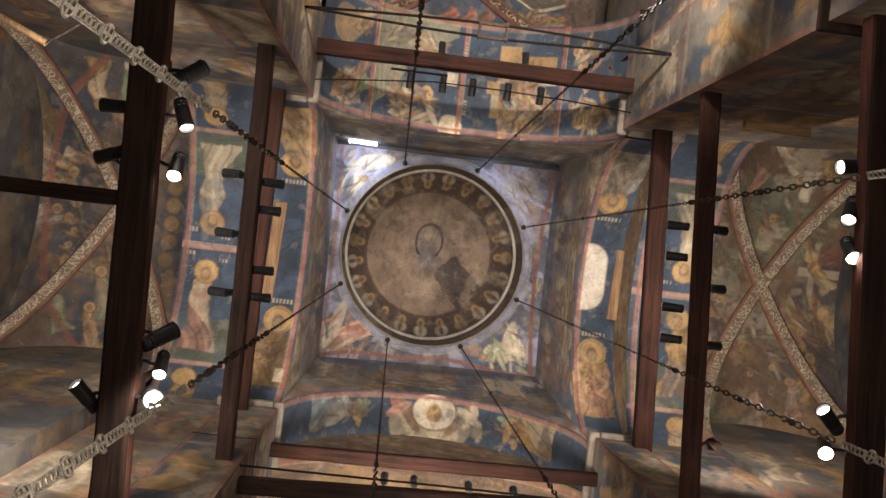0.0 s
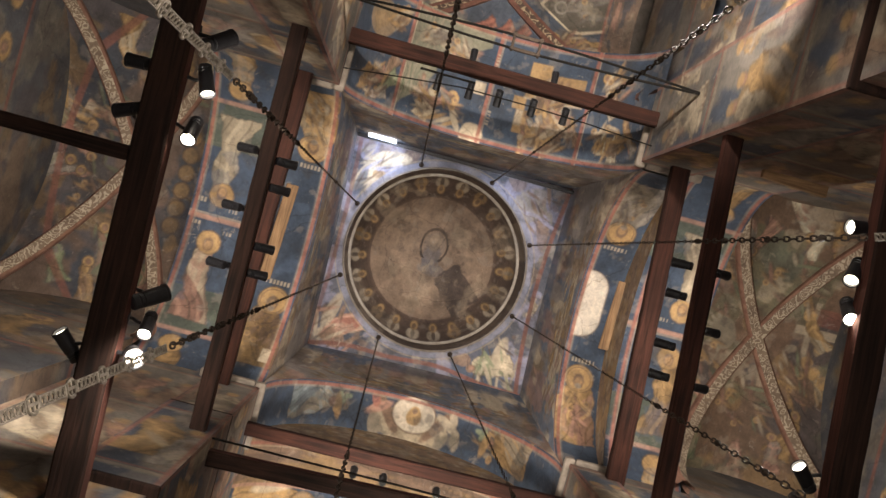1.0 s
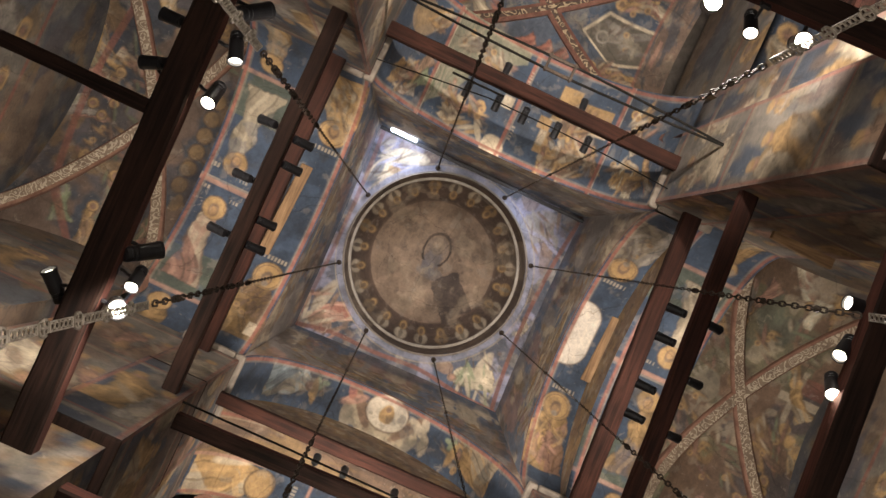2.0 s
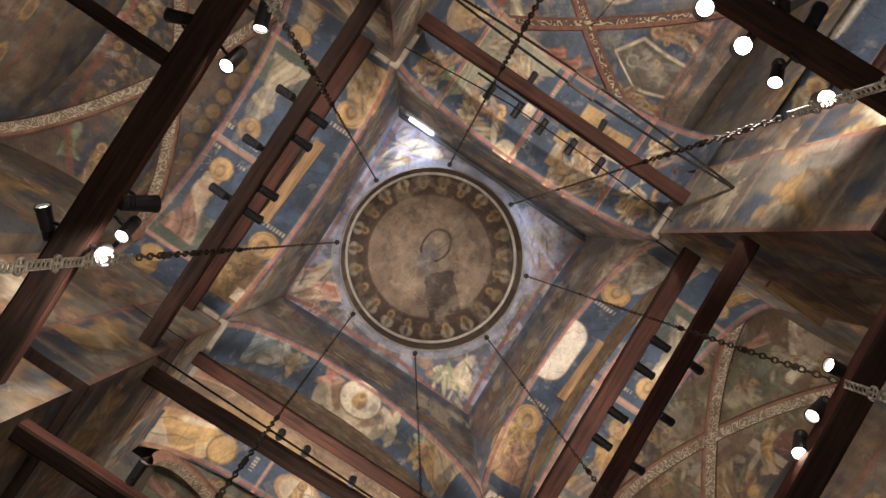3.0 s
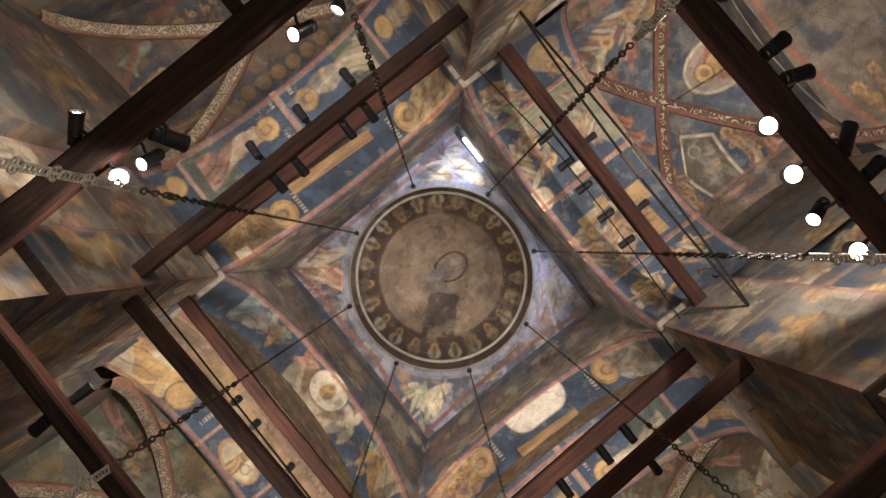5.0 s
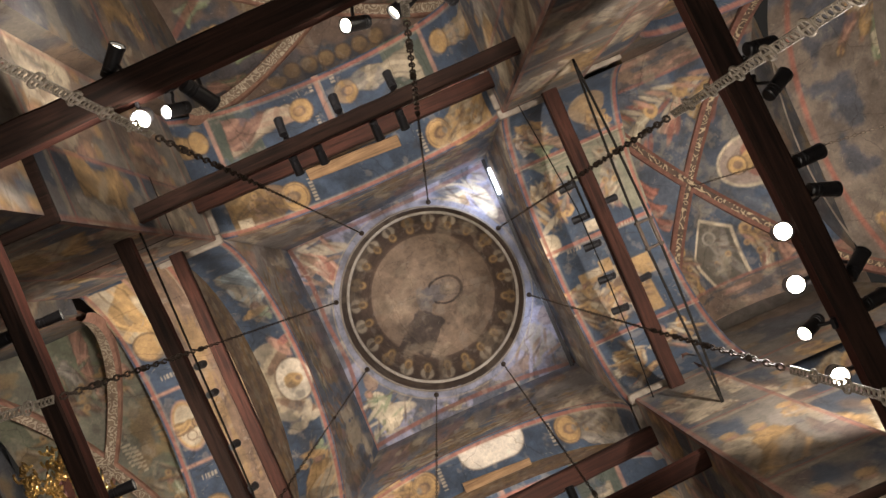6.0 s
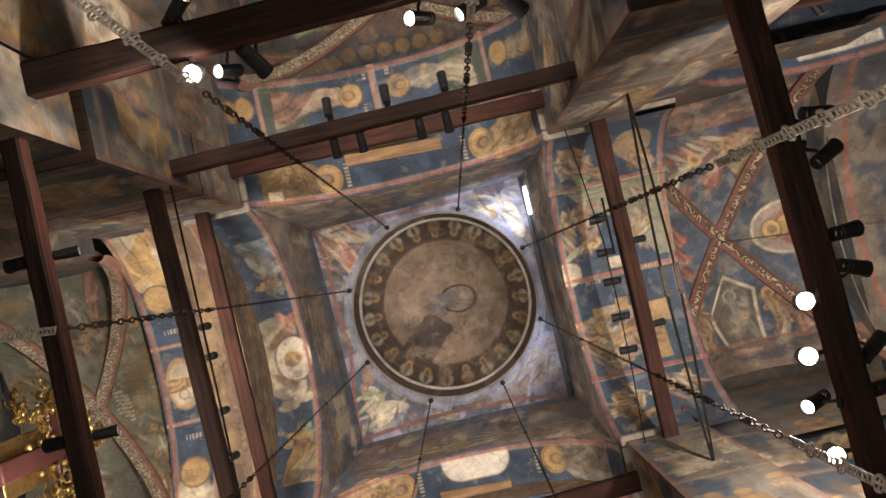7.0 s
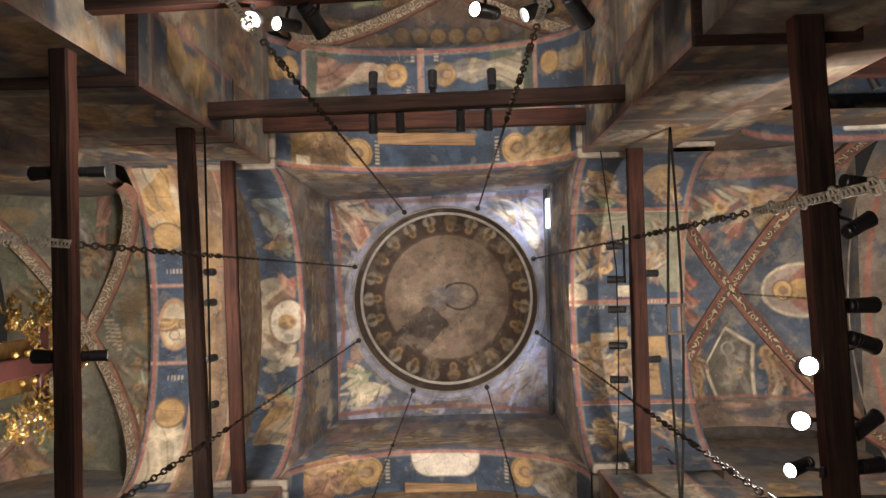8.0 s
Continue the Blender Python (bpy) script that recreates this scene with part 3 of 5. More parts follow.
def build_shaft(side):
    h, zc = HALF[side], CROWN[side]
    u, t = np.meshgrid(np.linspace(-1.5, 1.5, 220), np.linspace(0, 1, 190), indexing="ij")
    z0 = arch_z(u, 1.5, SPRING, zc)
    z = z0 + (ZC - z0) * t

    def xyz(a, b):
        x, y = side_xy(side, h + 0 * a, a)
        (px, py), (qx, qy) = TOP[EDGE[side][0]], TOP[EDGE[side][1]]
        k = (a + 1.5) / 3
        return x + (px + (qx - px) * k - x) * t, y + (py + (qy - py) * k - y) * t, z

    def paint(c):
        w = z - z0
        c.v = z * 0.32
        c.lay(np.ones_like(u), np.array((0.21, 0.19, 0.175)), 0.6, 2.5)
        c.clouds(OCHRE * 0.65, 3.0, 0.52, 0.6, 1)
        c.clouds(BLUE * 2.2, 2.2, 0.52, 0.75, 4)
        c.clouds(PINK * 0.85, 4.0, 0.56, 0.6, 9)
        c.clouds(CREAM * 0.9, 4.2, 0.56, 0.75, 6)
        c.clouds(UMBER * 1.2, 5.0, 0.60, 0.6, 13)
        c.v = z
        c.disc(0.05, zc + 0.42, 0.42, 0.13, CREAM * 0.85, 0.85)
        c.disc(0.0, zc + 0.45, 0.22, 0.07, GREY, 0.8)
        for k in range(9):
            c.disc(-1.15 + 0.29 * k, zc - 0.12 + 0.55 * abs(k - 4) / 6 * -1 + 0.5, 0.13, 0.06, (CREAM * 0.6, OCHRE * 0.6, PINK * 0.6, GREEN * 1.5)[k % 4], 0.7, k)
        if side in ("west", "south"):
            c.figure(-0.5, 12.7, 0.7, 0.2, CREAM * 0.8, OCHRE * 0.7, halo=False)
            c.figure(0.9, 12.9, 0.6, 2.9, OCHRE * 0.8, CREAM * 0.7, halo=False)
        for k in range(6):
            at = -1.05 + 0.42 * k
            c.drapery(at, arch_z(at, 1.5, SPRING, zc) + 0.55, 0.2, 0.34, 12, 0.1, (CREAM * 0.75, OCHRE * 0.65, PINK * 0.6, GREY * 1.3), 80 + k)
        c.lay(c.soft(14.05 - z, 0.3) * 0.6, BLUE * 1.6)
        c.line(w - 0.03, 0.045, RED * 1.0, 0.9)
        c.line(w - 0.065, 0.014, CREAM * 0.7, 0.5)

    sheet("wall_shaft_" + side, u, z, xyz, GREY, paint, len(side) + 3, label="painted wall under the dome, above the " + side + " arch", flip=True)


# ---------- arch soffits ----------
def soffit(name, side, half, spring, crown, a0, a1, ground, paint, seed, step=0.0125, label=""):
    rise = crown - spring
    th = np.linspace(-math.pi / 2, math.pi / 2, 400)
    arc = np.r_[0, np.cumsum(np.hypot(np.diff(half * np.sin(th)), np.diff(rise * np.cos(th))))]
    arc -= arc[-1] / 2
    u, v = grid(arc[0], arc[-1], a0, a1, step)

    def xyz(s, w):
        t = np.interp(s, arc, th)
        x, y = side_xy(side, w, half * np.sin(t))
        return x, y, spring + rise * np.cos(t)

    return sheet(name, u, v, xyz, ground, paint, seed, label=label, flip=True)


def frame_lines(c, a0, a1):
    for e in (a0 + 0.04, a1 - 0.04):
        c.line(c.v - e, 0.036, RED, 0.9)
        c.line(c.v - e - (0.028 if e < (a0 + a1) / 2 else -0.028), 0.012, CREAM * 0.8, 0.6)


def paint_saints(a0, a1, robes, shift=0.0):
    def paint(c):
        mid = a1 - 0.28
        c.u = c.u - shift
        for sg in (1, -1):
            t = 0 if sg > 0 else math.pi
            c.lay(((c.u * sg > 0.74) & (c.u * sg < 1.22)) * 0.7, GREEN * 0.8)
            c.figure(0.19 * sg, mid, 0.9, t, robes[0] if sg > 0 else robes[1], robes[2] if sg > 0 else CREAM * 0.9)
            c.disc(0.25 * sg, mid, 0.125, 0.125, OCHRE * 1.05)
            c.ring(0.25 * sg, mid, 0.125, 0.012, BROWN, 0.7)
            c.disc(0.27 * sg, mid, 0.07, 0.055, BROWN * 1.5)
            c.disc(0.28 * sg, mid, 0.045, 0.038, OCHRE * 0.75 + PINK * 0.2)
            c.strokes(0.12 * sg, mid - 0.2, 3, 1.57)
            c.strokes(0.12 * sg + 0.05, mid + 0.14, 3, 1.57)
            c.line(c.u - 1.24 * sg, 0.05, PINK, 0.8)
            c.figure(1.36 * sg, mid, 0.85, t, OCHRE * 0.8, CREAM * 0.6)
            c.disc(1.42 * sg, mid, 0.12, 0.12, OCHRE)
            c.ring(1.42 * sg, mid, 0.12, 0.016, UMBER, 0.7)
        c.line(c.u, 0.05, PINK, 0.9)
        c.line(c.u - 0.035, 0.012, CREAM, 0.7)
        c.u = c.u + shift
        c.clouds(BLUE * 1.8, 4.0, 0.62, 0.35, 3)
        frame_lines(c, a0, a1)
    return paint


def paint_medallion_band(a0, a1):
    def paint(c):
        m, o = a1 - 0.24, -0.05
        c.disc(o, m, 0.27, 0.165, PINK * 1.1)
        c.disc(o, m, 0.25, 0.148, OCHRE * 1.15)
        c.disc(o, m, 0.22, 0.128, CREAM * 0.95)
        c.figure(o, m - 0.11, 0.26, 1.57, OCHRE, BROWN * 2, bust=True)
        c.ring(o - 0.11, m, 0.05, 0.014, BROWN * 1.5)
        for sg in (1, -1):
            t = 0 if sg > 0 else math.pi
            c.line(c.u - o - 0.4 * sg, 0.035, PINK, 0.95)
            c.figure(o + 0.85 * sg, m, 0.95, t, (OCHRE * 1.0 if sg > 0 else CREAM * 0.75), CREAM * 0.9, bust=True)
            c.disc(o + 0.92 * sg, m, 0.15, 0.15, OCHRE * 1.1)
            c.ring(o + 0.92 * sg, m, 0.15, 0.016, UMBER, 0.6)
            c.disc(o + 1.25 * sg, m - 0.2, 0.3, 0.07, CREAM, 0.8, 0.2 * sg)
            c.strokes(o + 0.55 * sg, m - 0.1, 5, 1.57)
        inner = c.soft(c.v - a1 + 0.44, 0.03)
        c.lay(inner, BROWN * 1.25)
        grain = fbm(c.u * 0.35, c.v * 3, 4.0, 4)
        c.lay(inner * np.clip((grain - 0.52) / 0.08, 0, 1) * 0.7, OCHRE * 0.6)
        c.lay(inner * np.clip((0.44 - grain) / 0.08, 0, 1) * 0.7, UMBER)
        c.line(c.v - a1 + 0.44, 0.035, PINK, 0.9)
        frame_lines(c, a0, a1)
    return paint


def paint_busts(a0, a1, left, right, patch=False, note=0.0):
    """Two haloed busts; left and right: (u of the halo, robe, second robe)."""
    def paint(c):
        mid = a0 + 0.215
        c.clouds(BLUE * 2.0, 3.0, 0.6, 0.4, 3)
        for sg, (hu, robe, over) in ((-1, left), (1, right)):
            t = 0 if sg > 0 else math.pi
            c.figure(hu - 0.07 * sg, mid, 0.95, t, robe, over, bust=True)
            c.disc(hu, mid, 0.135, 0.135, OCHRE * 1.05)
            c.ring(hu, mid, 0.135, 0.012, BROWN, 0.7)
            c.disc(hu + 0.02 * sg, mid, 0.085, 0.062, BROWN * 1.5)
            c.disc(hu + 0.035 * sg, mid, 0.055, 0.042, OCHRE * 0.75 + PINK * 0.2)
            c.disc(hu + 0.085 * sg, mid, 0.035, 0.035, GREY * 1.6, 0.8)
            c.drapery(hu + 0.42 * sg, mid, 0.26, 0.11, 14, 0.25 * sg, (robe * 1.3, over * 1.1, robe * 0.6), int(hu * 100) + 300)
            c.strokes(hu - 0.22 * sg, mid - 0.12, 7, 1.57, 0.04)
        if note:
            c.rect(note - 0.1, note + 0.1, a0 + 0.04, a0 + 0.15, CREAM * 1.1, 0.9)
        if patch:
            d = np.maximum(np.hypot(np.maximum(np.abs(c.u + 0.12) - 0.17, 0), np.maximum(c.v - a0 - 0.10, 0)) - 0.21, a0 + 0.03 - c.v)
            c.lay(c.soft(d, 0.02), (0.56, 0.51, 0.43), 0.35)
            c.lay(c.soft(np.abs(d) - 0.01, 0.02) * 0.5, BROWN)
        frame_lines(c, a0, a1 + 0.2)
    return paint


def paint_mandorla(a0, a1):
    def paint(c):
        o = -0.10
        c.u = c.u - o
        for sg in (1, -1):
            c.drapery(1.05 * sg, a0 + 0.22, 0.26, 0.15, 16, 0.4 * sg, (CREAM * 0.6, GREEN * 1.6, OCHRE * 0.7, GREY * 1.2), 60 + sg)
        cloud = (np.hypot(c.u / 0.54, (c.v - a0 - 0.35) / 0.22) - 1) * 0.2 + 0.05 * np.sin(c.u * 25) * 0.6
        c.lay(c.soft(cloud, 0.03) * 0.95, (0.35, 0.29, 0.20))
        for sg in (1, -1):
            c.disc(0.29 * sg, a0 + 0.26, 0.06, 0.26, BROWN * 1.5, 1, 0.62 * sg)
        c.disc(0, a0 + 0.20, 0.26, 0.215, BROWN * 1.1)
        c.disc(0, a0 + 0.20, 0.245, 0.20, (0.50, 0.44, 0.345))
        c.disc(0, a0 + 0.22, 0.09, 0.10, OCHRE * 0.9)
        c.disc(0, a0 + 0.15, 0.055, 0.055, OCHRE * 1.1)
        c.disc(0, a0 + 0.15, 0.03, 0.035, BROWN * 1.6)
        for sg in (1, -1):
            c.disc(0.42 * sg, a0 + 0.20, 0.17, 0.055, (PINK * 1.1 if sg > 0 else CREAM * 0.95), 0.9, 0.5 * sg)
            c.disc(0.47 * sg, a0 + 0.12, 0.05, 0.09, (RED if sg > 0 else CREAM), 0.8, 0.3)
            for k in range(4):
                c.disc((0.82 + 0.05 * k) * sg, a0 + 0.14 + 0.05 * (k % 2), 0.05, 0.03, GREEN * 2.2, 0.85, k)
            c.figure(0.95 * sg, a0 + 0.22, 0.75, 0 if sg > 0 else math.pi, OCHRE * 0.7 if sg < 0 else np.array((0.16, 0.19, 0.20)), CREAM * 0.65, bust=True, halo=False)
            c.disc(0.93 * sg, a0 + 0.26, 0.05, 0.15, OCHRE * 0.8, 0.9, 0.2 * sg)
        c.u = c.u + o
        c.clouds(NIGHT, 3.0, 0.6, 0.5, 8)
        frame_lines(c, a0, a1 + 0.2)
    return paint


def paint_scenes(a0, a1):
    def paint(c):
        d1, d2, d3 = -1.12, -0.06, 1.06
        c.clouds(NIGHT * 1.2, 2.5, 0.6, 0.5, 2)
        # left scene: a grey-green tent of rock, a huddled group, a pale half disc and a tablet
        tent = np.maximum(-1.10 - c.u, c.u + 1.02 - 0.20 * np.clip((c.v - 1.55) / 0.3, 0, 1) - 0.55 * np.clip((c.v - 2.25) / 0.3, 0, 1) + 0.12 * np.clip((1.9 - c.v) / 0.2, -1, 1))
        c.lay(c.soft(tent, 0.03) * 0.95, (0.20, 0.195, 0.14), 0.6, 6)
        for k in range(5):
            c.line(c.u + 1.04 - 0.05 * k - 0.12 * (c.v - 2.0) + 0.03 * np.sin(c.v * 9 + k), 0.014, (CREAM * 0.75, GREEN * 0.8)[k % 2], 0.5 * c.soft(tent, 0.03))
        c.figure(-0.84, 2.05, 0.48, -1.2, BROWN * 1.7, GREY * 1.1, halo=False)
        c.figure(-0.62, 2.02, 0.46, -1.9, CREAM * 0.75, OCHRE * 0.7, halo=False)
        c.figure(-0.42, 1.92, 0.36, -2.6, PINK * 0.75, BROWN * 1.5, halo=False)
        c.disc(-0.44, 1.90, 0.075, 0.075, OCHRE * 0.95)
        c.disc(-0.44, 1.90, 0.04, 0.035, BROWN * 1.5)
        for k in range(4):
            c.disc(-0.66 + 0.09 * k, 1.66 - 0.01 * k, 0.11, 0.024, (CREAM * 0.9, OCHRE * 0.9)[k % 2], 0.85, 0.5)
        c.disc(-0.36, 1.68, 0.035, 0.15, CREAM * 0.85, 0.85, 0.55)
        c.disc(-0.60, 2.42, 0.20, 0.07, CREAM * 0.65, 0.8, -0.3)
        c.disc(-0.36, 2.40, 0.14, 0.045, PINK * 0.8, 0.8, 0.5)
        c.rect(-0.23, -0.11, 2.02, 2.16, CREAM * 0.95, 0.9)
        c.disc(-0.14, a0 + 0.06, 0.13, 0.14, CREAM * 1.05)
        # right scene: an ochre building with stepped sides, a throng before it
        c.rect(0.33, 0.98, 2.12, 2.42, OCHRE * 0.85, 0.95)
        c.rect(0.33, 0.56, 2.42, 2.52, OCHRE * 1.0, 0.95)
        c.rect(0.22, 0.36, 1.98, 2.12, OCHRE * 0.9, 0.95)
        c.rect(0.28, 0.42, 1.72, 1.98, OCHRE * 0.75, 0.95)
        c.rect(0.28, 0.36, 1.80, 1.98, CREAM * 0.7, 0.9)
        c.line(np.maximum(np.abs(c.u - 0.66) - 0.33, np.abs(c.v - 2.12) - 0.005), 0.016, CREAM * 0.8, 0.8)
        c.disc(0.62, 2.16, 0.17, 0.24, BROWN * 1.5)
        c.ring(0.62, 2.16, 0.18, 0.022, CREAM * 0.75, 0.8)
        c.figure(0.60, 2.30, 0.34, -1.57, OCHRE * 0.8, PINK * 0.6, halo=False)
        c.disc(0.60, 2.28, 0.06, 0.06, OCHRE * 1.05)
        r = random.Random(3)
        for k in range(26):
            du = r.uniform(0.38, 0.98)
            dv = r.uniform(1.66, 2.02) + 0.15 * (du - 0.7)
            c.figure(du, dv, r.uniform(0.18, 0.28), -1.57 + r.uniform(-0.7, 0.7), r.choice((CREAM * 0.7, OCHRE * 0.75, PINK * 0.6, GREY * 1.1, BROWN * 1.6)), CREAM * 0.55, halo=False)
            c.disc(du, dv, 0.034, 0.034, r.choice((OCHRE * 0.9, BROWN * 1.5, CREAM * 0.6)))
        c.disc(0.70, 1.86, 0.26, 0.028, CREAM * 0.8, 0.7, 1.0)
        warm, pale = (OCHRE * 0.9, CREAM * 0.75, BROWN * 1.6), (CREAM * 0.9, PINK * 0.75, OCHRE * 0.8, GREY * 1.2)
        for du, dv, ru, rv, n, turn, cols in ((-0.62, 1.82, 0.26, 0.17, 22, -0.5, pale), (-0.80, 2.48, 0.24, 0.09, 12, 0.4, (CREAM * 0.7, GREY * 1.3)), (-0.45, 2.42, 0.16, 0.08, 9, -0.6, pale),
                                              (0.70, 1.78, 0.26, 0.17, 34, 0.9, warm), (0.74, 1.98, 0.22, 0.10, 16, -0.7, pale), (0.62, 2.22, 0.13, 0.13, 10, 1.2, warm)):
            c.drapery(du, dv, ru, rv, n, turn, cols, n + 7)
        # end panels
        c.crowd(-1.75, -1.4, 1.6, 1.8, 5, 0.4, 0.6, 20)
        c.disc(-1.28, 2.52, 0.1, 0.1, OCHRE)
        c.figure(-1.28, 2.55, 0.5, -2.6, OCHRE * 0.6, BROWN)
        c.disc(-1.6, 2.4, 0.25, 0.2, OCHRE * 0.55 + GREY * 0.4, 0.8)
        c.rect(1.28, 1.46, 1.66, 1.84, CREAM * 0.8, 0.9)
        c.disc(1.5, 1.75, 0.2, 0.1, OCHRE * 0.6, 0.8)
        c.crowd(1.25, 1.7, 1.85, 2.1, 6, 0.32, -1.3, 22)
        c.figure(1.2, 2.5, 0.5, -1.0, CREAM * 0.75, PINK * 0.7)
        for du, dv, ru, rv, n, cols in ((-1.52, 1.78, 0.22, 0.17, 22, warm), (-1.32, 2.48, 0.14, 0.14, 10, warm), (1.42, 1.80, 0.20, 0.15, 20, warm), (1.36, 2.38, 0.18, 0.2, 18, pale)):
            c.drapery(du, dv, ru, rv, n, 0.5, cols, n + 31)
        for d in (d1, d2, d3):
            c.line(c.u - d, 0.04, RED * 1.05, 0.9)
            c.line(c.u - d - 0.03, 0.012, CREAM, 0.6)
        c.strokes(-0.05, 2.35, 5, 1.57)
        c.strokes(0.0, 1.72, 5, 1.57)
        frame_lines(c, a0, a1)
    return paint


# ---------- rib vaults ----------
def vault(side, along, half_al, half_ac, spring, crown, ground, paint, seed, rib, centre=0.0, rib_width=0.15, flat=0.36, edge=None):
    u, v = grid(-half_al, half_al, -half_ac, half_ac, 0.014)
    h = crown - spring

    def height(a, b):
        f = np.sqrt(np.clip(1 - (b / half_ac) ** 2, 0, 1))
        g = np.sqrt(np.clip(1 - (a / half_al) ** 2, 0, 1))
        return spring + h * np.maximum(f, g)

    def xyz(a, b):
        x, y = side_xy(side, along + a, centre + b)
        return x, y, height(a, b)

    sheet("ceiling_vault_" + side, u, v, xyz, ground, paint, seed, label="painted rib vault of the " + side + " arm", flip=True)
    for sg in (1, -1):
        bm = bmesh.new()
        rows = []
        for k in range(-32, 33):
            t = math.sin(k / 32 * math.pi / 2)
            a, b = half_al * t, half_ac * t * sg
            z = spring + h * math.sqrt(max(0.0, 1 - t * t))
            nrm = Vector((-half_ac * sg, half_al, 0)).normalized()
            ring = []
            for off, drop in ((-0.5, -0.03), (-0.5, 0.05), (-flat, 0.085), (flat, 0.085), (0.5, 0.05), (0.5, -0.03)):
                slope = math.atan2(abs(t) * 1.2, 1)
                out = drop * math.sin(slope) * (-1 if t > 0 else 1)
                d = Vector((half_al, half_ac * sg, 0)).normalized() * out
                x, y = side_xy(side, along + a + nrm.x * off * rib_width + d.x, centre + b + nrm.y * off * rib_width + d.y)
                ring.append(bm.verts.new((x, y, z - drop * math.cos(slope) - (0.004 if sg > 0 else 0))))
            rows.append(ring)
        for r0, r1 in zip(rows, rows[1:]):
            for j in range(5):
                bm.faces.new((r0[j], r0[j + 1], r1[j + 1], r1[j]))
        ob = part("trim_vault_rib", bm, rib)
        ob.data.materials.append(edge or RIBEDGE)
        ob.data.polygons.foreach_set("material_index", [0 if q % 5 == 2 else 1 for q in range(len(ob.data.polygons))])
        tagged(ob, "diagonal vault rib painted with scrollwork", "rib", kind="structure")


def star(c, u, v, r, turn, spread, n, colour):
    for k in range(n):
        t = turn + (k - (n - 1) / 2) * spread
        a, b = c.u - u, c.v - v
        p, q = a * math.cos(t) + b * math.sin(t), -a * math.sin(t) + b * math.cos(t)
        c.lay(c.soft(np.maximum(np.abs(q) - 0.05 * (1 - p / r), np.maximum(-p, p - r)), 0.02) * 0.85, colour)


def paint_passion(c):
    c.clouds(BROWN * 1.4, 1.5, 0.5, 0.7, 2)
    c.clouds(NIGHT * 1.5, 2.0, 0.52, 0.6, 11)
    c.clouds(OCHRE * 0.6, 2.5, 0.58, 0.6, 5)
    c.clouds(GREEN * 1.2, 2.0, 0.57, 0.5, 8)
    c.crowd(-0.6, 0.7, -1.3, -0.6, 7, 0.5, -1.57, 31)
    c.crowd(-0.6, 0.7, 0.6, 1.3, 7, 0.5, 1.57, 32)
    c.rect(0.42, 0.95, -0.26, -0.16, CREAM * 0.85, 0.85)
    c.rect(0.55, 0.62, -0.55, 0.25, CREAM * 0.8, 0.8)
    c.rect(0.62, 0.95, -0.5, -0.3, RED * 0.7, 0.7)
    for du, dv in ((0.5, -0.42), (0.62, 0.12), (0.72, 0.22), (0.85, 0.3)):
        c.figure(du, dv, 0.5, 0.9, OCHRE * 0.8, CREAM * 0.8)
        c.disc(du + 0.03, dv + 0.02, 0.075, 0.075, OCHRE * 1.1)
    c.clouds(CREAM * 0.75, 3.2, 0.63, 0.55, 14)
    star(c, -0.36, 0.05, 0.34, 3.14, 0.36, 9, (0.27, 0.24, 0.18))
    c.disc(-0.36, 0.05, 0.14, 0.18, (0.22, 0.19, 0.14), 0.9)
    for du, dv, ru, rv, n in ((0.5, 0.35, 0.3, 0.3, 30), (0.1, 0.75, 0.4, 0.25, 24), (0.3, -0.7, 0.4, 0.3, 24), (-0.5, 0.5, 0.2, 0.4, 16), (-0.5, -0.5, 0.2, 0.4, 16)):
        c.drapery(du, dv, ru, rv, n, 0.7, (OCHRE * 0.7, CREAM * 0.65, BROWN * 1.6, PINK * 0.55, GREEN * 1.3), n + 40)


def paint_supper(c):
    c.clouds(NIGHT * 1.5, 1.8, 0.48, 0.8, 11)
    c.clouds(BROWN * 1.3, 1.5, 0.52, 0.7, 2)
    c.clouds(OCHRE * 0.55, 2.2, 0.56, 0.65, 5)
    c.crowd(0.2, 0.8, -0.4, 0.4, 8, 0.5, 0.2, 34)
    c.crowd(-0.6, 0.7, 0.6, 1.3, 6, 0.5, 1.57, 35)
    c.crowd(-0.6, 0.7, -1.3, -0.6, 6, 0.5, -1.57, 36)
    for k in range(6):
        c.disc(-0.55, -0.55 + 0.2 * k, 0.09, 0.09, OCHRE * 0.55, 0.8)
        c.ring(-0.55, -0.55 + 0.2 * k, 0.09, 0.02, UMBER, 0.7)
    c.line(c.u - 0.82 + 0.2 * c.v**2, 0.08, RED * 0.8, 0.7)
    for du, dv, ru, rv, n in ((0.4, 0.3, 0.3, 0.4, 26), (0.3, -0.5, 0.35, 0.4, 26), (-0.2, 0.9, 0.4, 0.3, 20)):
        c.drapery(du, dv, ru, rv, n, 0.7, (OCHRE * 0.7, CREAM * 0.65, BROWN * 1.6, PINK * 0.55, GREEN * 1.3), n + 40)


